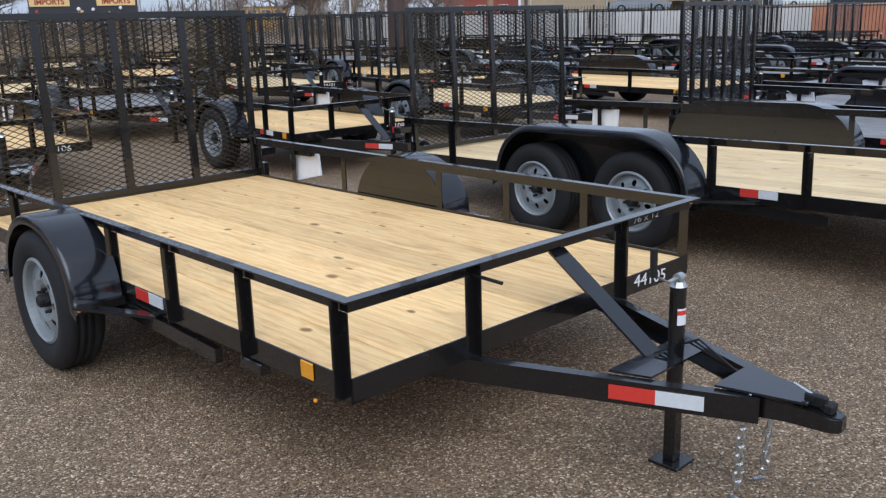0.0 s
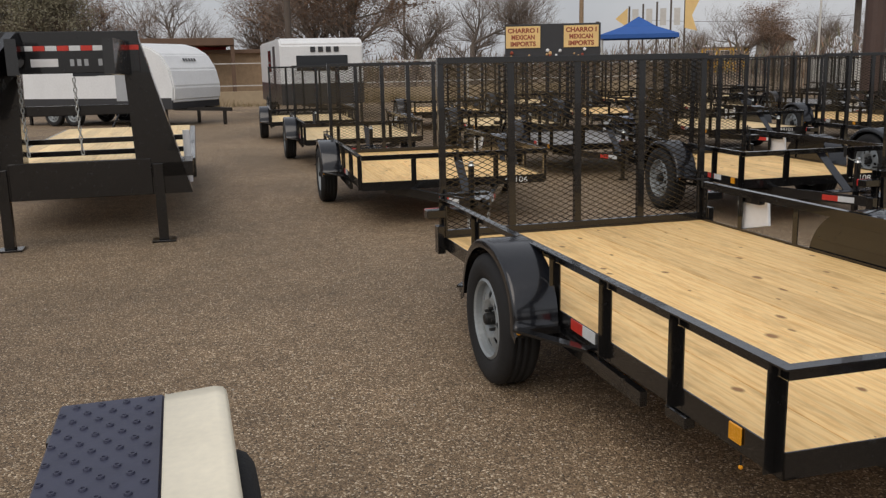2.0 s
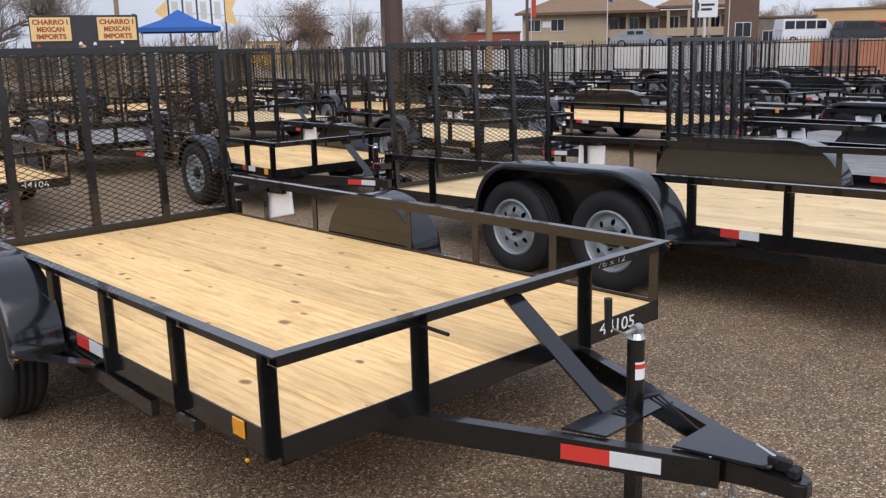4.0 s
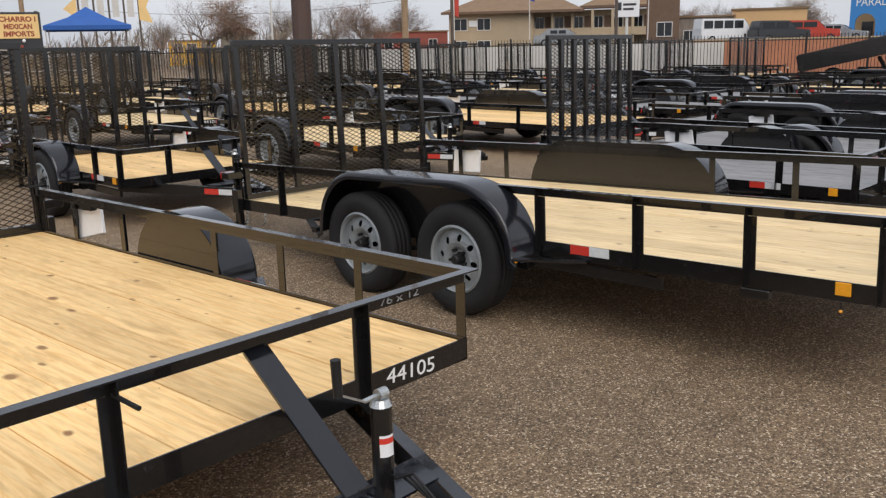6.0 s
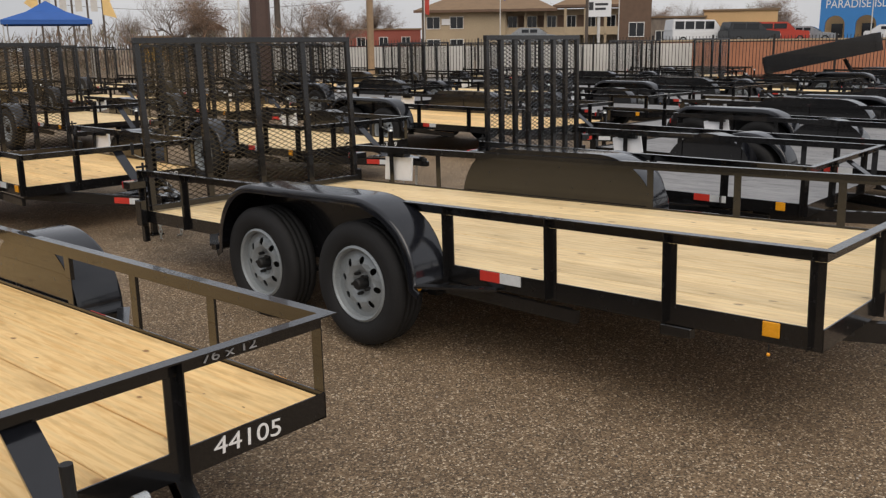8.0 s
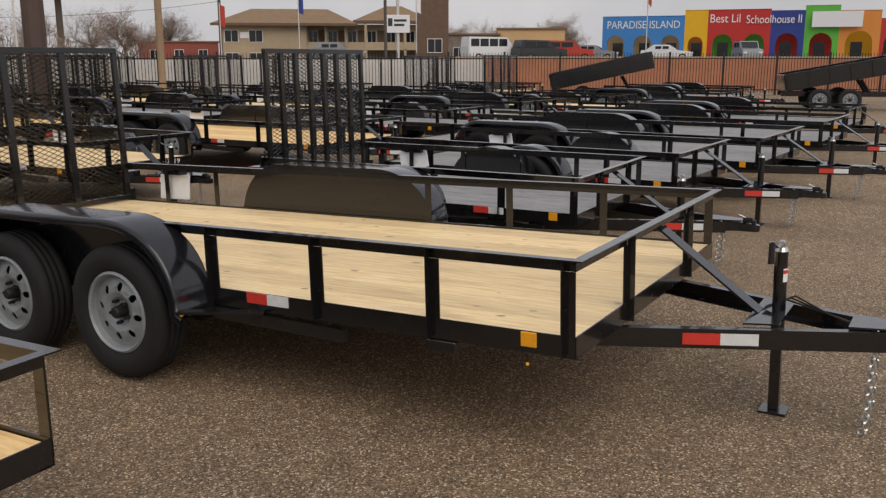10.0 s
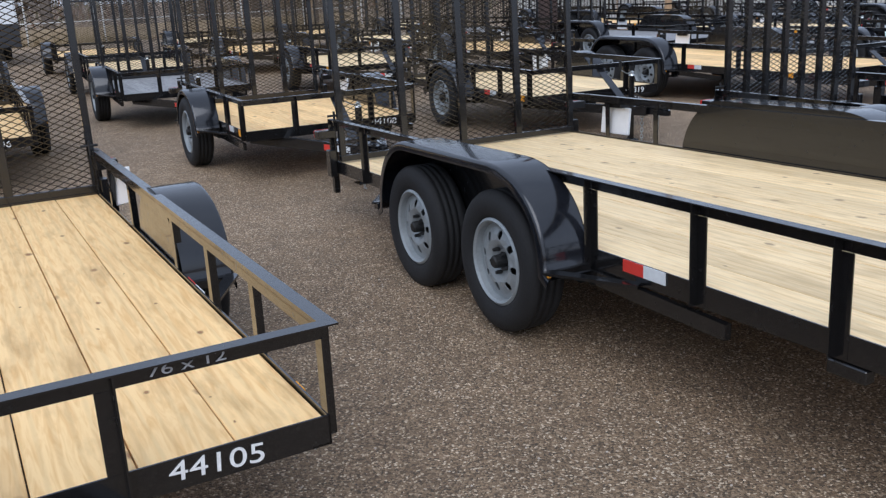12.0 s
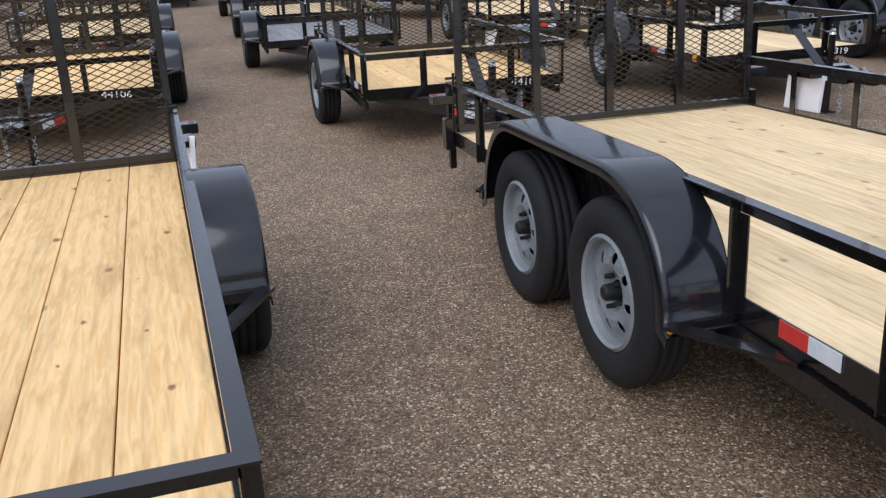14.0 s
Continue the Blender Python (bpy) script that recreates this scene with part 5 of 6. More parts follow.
def low_buildings():
    for b0, b1, d, h, mt, label in ((-54.2, -57.4, 96, 4.0, M_STONE, "low rubble-stone building with a flat roof"), (-57.3, -61.5, 97, 4.6, M_PEACH, "peach stucco shop with a flat roof"), (-35.2, -39.9, 125, 3.7, M_BRICKRED, "long brick-red building with a flat roof"),
                                    (-22.6, -25.4, 120, 3.0, M_YELLOW, "low bright yellow building")):
        a, b = at_bearing(b0, d, 0, (2.26, 0.07)), at_bearing(b1, d, 0, (2.26, 0.07))
        w = (b - a).length
        root = empty("shop_building", facing((a + b) / 2), label, "building", "shops across the street")
        bm = bmesh.new()
        box(bm, (-w / 2, 0, 0), (w / 2, 9, h))
        part("wall", bm, mt, root)
        bm = bmesh.new()
        box(bm, (-w / 2 - 0.15, -0.15, h), (w / 2 + 0.15, 9.15, h + 0.18))
        part("roof", bm, M_ROOFTILE, root)
        for k in range(3):
            window_part(root, w * (-0.3 + 0.3 * k), 0, 1.6, 1.1, 1.1)
    p = at_bearing(-27.6, 110, 0)
    root = empty("small_house", facing(p), "small white house with a green gable", "building")
    bm = bmesh.new()
    prism(bm, [(0, 0), (5, 0), (5, 3.6), (0, 3.6)], -2, 2)
    part("wall", bm, M_PALEPANEL, root)
    bm = bmesh.new()
    vs = [(-2.4, -0.4, 3.6), (2.4, -0.4, 3.6), (0, -0.4, 5.0), (-2.4, 5.4, 3.6), (2.4, 5.4, 3.6), (0, 5.4, 5.0)]
    vs = [bm.verts.new(v) for v in vs]
    for f in ((0, 1, 2), (5, 4, 3), (0, 2, 5, 3), (1, 4, 5, 2), (0, 3, 4, 1)):
        bm.faces.new([vs[i] for i in f])
    part("roof", bm, M_SHADEWOOD, root)
    window_part(root, 0, 0, 1.6, 1.2, 1.2)


low_buildings()


def painted_shops():
    """A row of shops, each in its own loud colour, with round arches."""
    p = at_bearing(-72.6, 110, 0, (2.26, 0.07))
    m = facing(p)
    x = -17.0
    for w, h, mt, inner, words, size in ((9.6, 6.5, M_SKYBLUE, M_PEACH, "PARADISE ISLAND", 1.25), (2.6, 7.1, M_YELLOW, M_ORANGE, "", 0), (6.9, 7.1, M_REDWALL, M_GREEN, "Best Lil", 1.35), (3.6, 6.9, M_NAVY, M_REDWALL, "", 0), (3.6, 7.4, M_GREEN, M_REDWALL, "", 0), (4.2, 6.8, M_ORANGE, M_YELLOW, "", 0), (5.0, 5.9, M_REDWALL, M_NAVY, "", 0)):
        root = empty("painted_shop", m @ pose(x + w / 2, 0, 0), f"{mt.name.split('_')[0]} stucco shop front with round arches", "building", "painted shops across the street")
        n = max(1, round(w / 3.2))
        bm = bmesh.new()
        # front wall with arched openings: piers, and blocks cut round over each arch
        ow, spring = w / n * 0.66, 3.2
        outer = []
        for i in range(n):
            c = -w / 2 + w / n * (i + 0.5)
            a0, a1 = -w / 2 + w / n * i, -w / 2 + w / n * (i + 1)
            box(bm, (a0, 0, 0), (c - ow / 2, 0.5, spring))
            box(bm, (c + ow / 2, 0, 0), (a1, 0.5, spring))
            arc = [(c + ow / 2 * math.cos(math.pi * k / 10), spring + ow / 2 * math.sin(math.pi * k / 10)) for k in range(11)]
            ring = [(a1, spring)] + arc + [(a0, spring), (a0, h), (a1, h)]
            for y0 in (0.0, 0.5):
                left = [bm.verts.new((q[0], y0, q[1])) for q in arc[:6]] + [bm.verts.new((c, y0, h)), bm.verts.new((a1, y0, h)), bm.verts.new((a1, y0, spring))]
                right = [bm.verts.new((q[0], y0, q[1])) for q in arc[5:]] + [bm.verts.new((a0, y0, spring)), bm.verts.new((a0, y0, h)), bm.verts.new((c, y0, h))]
                bm.faces.new(left), bm.faces.new(right)
            for k in range(10):
                bm.faces.new([bm.verts.new(v) for v in ((arc[k][0], 0, arc[k][1]), (arc[k + 1][0], 0, arc[k + 1][1]), (arc[k + 1][0], 0.5, arc[k + 1][1]), (arc[k][0], 0.5, arc[k][1]))])
        box(bm, (-w / 2, 0.0, h - 0.1), (w / 2, 0.6, h))
        part("front_wall", bm, mt, root)
        bm = bmesh.new()
        box(bm, (-w / 2, 2.2, 0), (w / 2, 9, h - 0.5))
        part("inner_wall", bm, inner, root)
        for i in range(n):
            c = -w / 2 + w / n * (i + 0.5)
            bm = bmesh.new()
            box(bm, (c - 0.6, 2.12, 0.0), (c + 0.6, 2.2, 3.4))
            part("door", bm, M_GLASS, root)
        if words:
            steel_text("shop_sign", words, size, M_WHITEPAINT, root, pose(0 if size < 1.3 else -1.55, -0.03, h - 1.05, 90), w * 0.88 if size < 1.3 else 3.3, "white painted shop name")
        x += w
    root = empty("shop_banner", m @ pose(9.0, -0.5, 5.8), "white banner over the green shop front", "sign")
    bm = bmesh.new()
    box(bm, (-2.6, -0.02, -0.8), (2.6, 0.02, 0.9))
    part("cloth", bm, M_PAPER, root)
    ob = steel_text("lettering", "Schoolhouse II", 1.3, M_WHITEPAINT, root, pose(-6.6, 0.35, 0.1, 90), 5.9, "white painted lettering")


painted_shops()


def car(p, yaw, paint, label, kind):
    """van, pickup or saloon: the outline in length (y) and height."""
    root = empty("parked_car" if kind != "van" else "parked_van", pose(p.x, p.y, 1.35, 0, 0, yaw), label, "vehicle", "vehicles parked along the street")
    if kind == "van":
        lower = [(0, 0.4), (0, 1.0), (0.9, 1.15), (5.4, 1.15), (5.4, 0.4)]
        upper = [(0.9, 1.15), (1.6, 2.0), (5.3, 2.05), (5.4, 1.15)]
    elif kind == "suv":
        lower = [(0, 0.4), (0.05, 1.0), (1.2, 1.1), (4.7, 1.1), (4.7, 0.4)]
        upper = [(1.2, 1.1), (1.9, 1.75), (4.4, 1.78), (4.65, 1.1)]
    else:
        lower = [(0, 0.35), (0.05, 0.8), (1.3, 0.95), (4.5, 0.95), (4.6, 0.35)]
        upper = [(1.3, 0.95), (2.0, 1.42), (3.4, 1.44), (4.1, 0.95)]
    bm = bmesh.new()
    prism(bm, lower, -0.9, 0.9)
    bmesh.ops.bevel(bm, geom=list(bm.edges), offset=0.06, segments=2, affect="EDGES")
    part("body", bm, paint, root)
    bm = bmesh.new()
    prism(bm, upper, -0.8, 0.8)
    bmesh.ops.bevel(bm, geom=list(bm.edges), offset=0.05, segments=2, affect="EDGES")
    part("cabin", bm, paint, root)
    z0, z1 = upper[0][1] + 0.1, upper[1][1] - 0.12
    n = 4 if kind == "van" else 2
    for s in (-1, 1):
        a, b = upper[1][0] + 0.02, upper[2][0] - 0.1
        for k in range(n):
            bm = bmesh.new()
            y0, y1 = a + (b - a) * k / n + 0.05, a + (b - a) * (k + 1) / n - 0.05
            box(bm, (s * 0.8 - 0.008, y0, z0), (s * 0.8 + 0.008, y1, z1), 0.004)
            part("window", bm, M_GLASS, root)
        for v in (0.85, lower[-1][0] - 0.95):
            wheel(root, s * 0.82, v, 0.335, s)
    bm = bmesh.new()
    a, b = Vector((0, upper[0][0] + 0.1, z0)), Vector((0, upper[1][0] - 0.05, z1 + 0.05))
    bar(bm, a + Vector((0, -0.06, 0)), b + Vector((0, -0.06, 0)), rect(1.4, 0.02), (0, -1, 1))
    part("windscreen", bm, M_GLASS, root)
    for s in (-0.65, 0.65):
        bm = bmesh.new()
        box(bm, (s - 0.15, -0.03, 0.65), (s + 0.15, 0.03, 0.8), 0.01)
        part("headlight", bm, M_PAPER, root)


E2 = (2.26, 0.07)
car(at_bearing(-58.7, 80, 0, E2), 60, M_CARWHITE, "white passenger van parked behind the wall", "van")
car(at_bearing(-61.4, 80, 0, E2), 60, M_CARDARK, "dark pickup parked behind the wall", "suv")
car(at_bearing(-63.1, 82, 0, E2), 50, M_CARRED, "red car parked behind the wall", "suv")
car(at_bearing(-64.8, 84, 0, E2), 20, M_CARSILVER, "silver saloon car parked before the shops", "saloon")
car(at_bearing(-69.3, 84, 0, E2), 20, M_CARWHITE, "white car parked before the shops", "saloon")
car(at_bearing(-72.8, 84, 0, E2), -60, M_CARSILVER, "grey four-wheel drive parked before the shops", "suv")
car(at_bearing(-48.9, 70, 0, E2), 40, M_CARSILVER, "silver saloon car parked by the motel", "saloon")


# ---- poles, wires, signs ----
def plain_pole(p, r, h, mt, name, label, arm=0.0):
    root = empty(name, Matrix.Translation(p), label, "pole")
    bm = bmesh.new()
    cylinder(bm, (0, 0, 0), (0, 0, h), r, r * (0.8 if arm else 0.95), 14)
    part("shaft", bm, mt, root)
    if arm:
        bm = bmesh.new()
        bar(bm, (-arm, 0, h - 0.6), (arm, 0, h - 0.6), rect(0.1, 0.12))
        part("cross_arm", bm, mt, root)
        for s in (-arm + 0.1, -0.3, 0.3, arm - 0.1):
            bm = bmesh.new()
            cylinder(bm, (s, 0, h - 0.54), (s, 0, h - 0.36), 0.04, 0.02, 8)
            part("insulator", bm, M_PALEPANEL, root)
    return root


plain_pole(at_bearing(-32.9, 27.5), 0.29, 11.0, M_POLEBROWN, "steel_pole", "thick brown-painted steel pole among the trailers")
plain_pole(at_bearing(-38.8, 36.0), 0.13, 10.5, M_POLEWOOD, "light_pole", "tan wooden light pole")
plain_pole(at_bearing(-41.0, 84), 0.16, 9.0, M_POLEDARK, "utility_pole", "dark wooden utility pole with a cross-arm", 1.2)
plain_pole(at_bearing(-51.3, 60), 0.11, 9.5, M_POLEDARK, "utility_pole", "dark wooden utility pole", 0.9)
plain_pole(at_bearing(-16.1, 58), 0.15, 10.5, M_POLEWOOD, "utility_pole", "grey wooden utility pole with a cross-arm", 1.2)
plain_pole(at_bearing(2.3, 46), 0.18, 10.5, M_POLEDARK, "utility_pole", "dark wooden utility pole with a cross-arm", 1.2)
plain_pole(at_bearing(-5.0, 80), 0.14, 7.5, M_POLEDARK, "utility_pole", "dark wooden utility pole with a cross-arm", 1.0)
plain_pole(at_bearing(-30.0, 66), 0.07, 6.0, M_PALEPANEL, "flag_pole", "thin pale steel pole")
plain_pole(at_bearing(-85.0, 44, 0, E2), 0.22, 10, M_POLEWOOD, "light_pole", "tan wooden light pole by the fence")


def flag(p, h, mt, label):
    root = empty("flag", Matrix.Translation(p), label, "flag", "flags along the street")
    bm = bmesh.new()
    cylinder(bm, (0, 0, 0), (0, 0, h), 0.04, 0.03, 8)
    part("pole", bm, M_PALEPANEL, root)
    bm = bmesh.new()
    rows = [[bm.verts.new((0.04 + 0.5 * k / 6, 0.10 * math.sin(k * 1.3), h - 0.05 - z - 0.25 * k / 6)) for k in range(7)] for z in (0.0, 0.5, 1.0, 1.4)]
    for a, b in zip(rows, rows[1:]):
        for k in range(6):
            bm.faces.new((a[k], a[k + 1], b[k + 1], b[k]))
    part("cloth", bm, mt, root, smooth=True)


flag(at_bearing(-46.0, 62, 0), 6.0, M_NAVY, "furled dark blue flag on a thin pole")
flag(at_bearing(-41.3, 64, 0), 5.2, M_CARRED, "furled red flag on a thin pole")
flag(at_bearing(-53.2, 60, 0), 6.0, M_PAPER, "furled white flag on a thin pole")
flag(at_bearing(-66.5, 60, 0, E2), 6.5, M_CARRED, "furled red flag on a thin pole")


def wire(a, b, sag, mt=M_POLEDARK):
    cu = bpy.data.curves.new("wire", "CURVE")
    cu.dimensions, cu.bevel_depth, cu.bevel_resolution = "3D", 0.016, 0
    sp = cu.splines.new("POLY")
    sp.points.add(16)
    for k in range(17):
        f = k / 16
        q = a.lerp(b, f)
        sp.points[k].co = (q.x, q.y, q.z - 4 * sag * f * (1 - f), 1)
    tmp = bpy.data.objects.new("wire", cu)
    scene.collection.objects.link(tmp)
    bpy.context.view_layer.update()
    me = bpy.data.meshes.new_from_object(tmp)
    bpy.data.objects.remove(tmp)
    me.materials.clear()
    me.materials.append(mt)
    tagged(new("overhead_wire", me), "thin black overhead wire strung between poles", "wire", "overhead wires")


wire(at_bearing(2.3, 46, 9.9), at_bearing(-16.1, 58, 9.9), 0.5)
wire(at_bearing(-16.1, 58, 9.9), at_bearing(-41.0, 84, 8.4), 1.2)
wire(at_bearing(-16.1, 58, 9.4), at_bearing(-51.3, 60, 8.9), 1.5)
wire(at_bearing(-16.1, 58, 7.0), at_bearing(-51.3, 60, 6.5), 1.2)
wire(at_bearing(-41.0, 84, 8.2), at_bearing(-70, 90, 9.0), 1.0)
wire(at_bearing(-51.3, 60, 8.9), at_bearing(-85, 60, 8.5), 0.8)
wire(at_bearing(-41.0, 84, 6.5), at_bearing(-20, 90, 5.5), 1.0)


def import_sign():
    p = at_bearing(-14.3, 45)
    root = empty("shop_sign", facing(p) @ pose(0, 0, -0.35), "dark sign frame with two yellow painted boards", "sign")
    bm = bmesh.new()
    box(bm, (-2.35, 0, 2.0), (2.35, 0.1, 3.85), 0.01)
    part("frame_board", bm, M_RVDARK, root)
    for s in (-2.2, 2.2):
        bm = bmesh.new()
        box(bm, (s - 0.08, 0.1, 0), (s + 0.08, 0.2, 3.9))
        part("post", bm, M_POLEDARK, root)
    for c in (-1.45, 1.4):
        bm = bmesh.new()
        box(bm, (c - 0.85, -0.05, 2.7), (c + 0.85, -0.004, 3.75), 0.01)
        b = part("sign_board", bm, M_SIGNYELLOW, root)
        for k, (w, wd) in enumerate((("CHARRO I", 1.5), ("MEXICAN", 1.15), ("IMPORTS", 1.25))):
            steel_text("lettering", w, 0.30, M_SIGNINK, b, pose(c, -0.054, 3.53 - 0.32 * k, 90), wd, "red-brown painted words", 0.012)
    rng = random.Random(3)
    for k in range(16):
        bm = bmesh.new()
        c, z = rng.uniform(-2.2, 2.2), rng.uniform(2.0, 2.6)
        bmesh.ops.create_icosphere(bm, subdivisions=1, radius=rng.uniform(0.05, 0.11), matrix=Matrix.Translation((c, -0.1, z)))
        part("hung_pot", bm, rng.choice((M_PAPER, M_SIGNINK, M_PEACH)), root)


import_sign()


def canopy():
    p = at_bearing(-19.6, 52)
    root = empty("canopy_tent", facing(p), "blue fabric canopy tent on thin posts", "tent")
    bm = bmesh.new()
    r, z = 2.1, 3.05
    rim = [bm.verts.new((r * a, r * b, z)) for a, b in ((-1, -1), (0, -1), (1, -1), (1, 0), (1, 1), (0, 1), (-1, 1), (-1, 0))]
    mid = [bm.verts.new((r * 0.45 * a, r * 0.45 * b, z + 0.42)) for a, b in ((-1, -1), (0, -1), (1, -1), (1, 0), (1, 1), (0, 1), (-1, 1), (-1, 0))]
    low = [bm.verts.new((v.co.x, v.co.y, z - 0.22)) for v in rim]
    top = bm.verts.new((0, 0, z + 1.0))
    for i in range(8):
        j = (i + 1) % 8
        bm.faces.new((rim[i], rim[j], mid[j], mid[i]))
        bm.faces.new((mid[i], mid[j], top))
        bm.faces.new((low[i], low[j], rim[j], rim[i]))
    part("roof_cloth", bm, M_CANOPY, root)
    for a, b in ((-1, -1), (1, -1), (1, 1), (-1, 1)):
        bm = bmesh.new()
        cylinder(bm, (2.0 * a, 2.0 * b, 0), (2.0 * a, 2.0 * b, z - 0.05), 0.03, None, 8)
        part("post", bm, M_PALEPANEL, root)
    p = at_bearing(-20.6, 62)
    root = empty("arrow_sign", facing(p), "weathered yellow arrow sign on a row of posts", "sign")
    for k in range(5):
        bm = bmesh.new()
        x = -1.7 + 0.9 * k
        box(bm, (x - 0.06, 0, 0), (x + 0.06, 0.1, 5.2 + 0.12 * k))
        part("post", bm, M_POLEDARK, root)
    for poly in (((-2.6, 4.4), (-1.8, 3.8), (-1.8, 5.1)), ((1.9, 3.7), (2.7, 3.5), (2.35, 4.5), (2.9, 5.7), (1.9, 5.6))):
        bm = bmesh.new()
        f = [bm.verts.new((x, -0.06, z)) for x, z in poly]
        g = [bm.verts.new((x, -0.01, z)) for x, z in poly]
        bm.faces.new(f), bm.faces.new(g[::-1])
        for i in range(len(poly)):
            bm.faces.new((f[i], g[i], g[(i + 1) % len(poly)], f[(i + 1) % len(poly)]))
        part("arrow_board", bm, M_SIGNYELLOW, root)
    for k in range(4):
        bm = bmesh.new()
        x = -1.3 + 0.9 * k
        box(bm, (x - 0.2, -0.05, 3.9), (x + 0.2, -0.01, 5.0))
        part("letter_board", bm, M_PALEPANEL, root)


canopy()


def billboard():
    p = at_bearing(-31.6, 88)
    root = empty("billboard", facing(p), "billboard on a steel post above the trees", "sign")
    bm = bmesh.new()
    cylinder(bm, (0.6, 0.4, 0), (0.6, 0.4, 7.4), 0.28)
    part("post", bm, M_POLEDARK, root)
    bm = bmesh.new()
    box(bm, (-2.9, 0, 7.2), (2.9, 0.4, 10.0), 0.02)
    part("board", bm, M_RVDARK, root)
    for x0, x1, z0, z1, mt in ((-2.8, -0.6, 7.7, 9.8, M_PALEPANEL), (-0.5, 2.8, 8.2, 9.9, M_OLIVE), (-0.4, 2.6, 7.6, 8.2, M_DRYGRASS)):
        bm = bmesh.new()
        box(bm, (x0, -0.03, z0), (x1, -0.004, z1))
        part("poster_panel", bm, mt, root)
    bm = bmesh.new()
    box(bm, (-3.1, -0.9, 7.0), (3.3, -0.1, 7.12))
    part("walkway", bm, M_SHADEWOOD, root)


billboard()


# ---- back fence and scrub on the left ----
def back_fence():
    root = empty("chain_link_fence", Matrix(), "old chain-link fence with rails along the back of the lot", "fence")
    a, b = Vector((-26, 36.5, 0)), Vector((16, 43.5, 0))
    d = b - a
    n = int(d.length / 3)
    for k in range(n + 1):
        p = a + d * k / n
        bm = bmesh.new()
        cylinder(bm, p, p + Vector((0, 0, 1.9)), 0.035, None, 8)
        part("post", bm, M_PALEPANEL, root)
    for z in (1.86, 0.9):
        bm = bmesh.new()
        bar(bm, a + Vector((0, 0, z)), b + Vector((0, 0, z)), rect(0.04, 0.04))
        part("rail", bm, M_PALEPANEL, root)
    a2, b2 = a + Vector((0, 0.6, 0)), b + Vector((0, 0.6, 0))
    bm = bmesh.new()
    bar(bm, a2 + Vector((0, 0, 0.32)), b2 + Vector((0, 0, 0.32)), rect(0.25, 0.64))
    thing("wall_low", bm, M_STUCCO, "low stained concrete wall behind the fence", "wall", kind="structure")


back_fence()


def shed():
    p = at_bearing(10.2, 50)
    root = empty("open_shed", facing(p), "long dark red shed with a flat roof", "building")
    bm = bmesh.new()
    box(bm, (-5.5, 0, 2.9), (4.0, 4, 3.3), 0.02)
    part("roof", bm, M_SHADEWOOD, root)
    for k in range(4):
        bm = bmesh.new()
        box(bm, (-5.2 + 3 * k, 0.1, 0), (-5.0 + 3 * k, 0.3, 2.9))
        part("post", bm, M_SHADEWOOD, root)
    bm = bmesh.new()
    box(bm, (-5.4, 3.6, 0), (3.9, 3.8, 2.9))
    part("wall", bm, M_REDWALL, root)
    p = at_bearing(4.8, 52)
    root = empty("store_shed", facing(p), "brown timber shed behind the fence", "building")
    bm = bmesh.new()
    box(bm, (-2.2, 0, 0), (2.2, 4, 2.5))
    part("wall", bm, M_POLEWOOD, root)
    bm = bmesh.new()
    box(bm, (-2.5, -0.3, 2.5), (2.5, 4.3, 2.7))
    part("roof", bm, M_SHADEWOOD, root)


shed()


# ---- trees ----
def limb(verts, faces, a, b, ra, rb, n=5):
    d = (b - a).normalized()
    s = d.orthogonal().normalized()
    t = d.cross(s)
    k0 = len(verts)
    for p, r in ((a, ra), (b, rb)):
        for i in range(n):
            w = 2 * math.pi * i / n
            verts.append(p + s * r * math.cos(w) + t * r * math.sin(w))
    for i in range(n):
        faces.append((k0 + i, k0 + (i + 1) % n, k0 + n + (i + 1) % n, k0 + n + i))


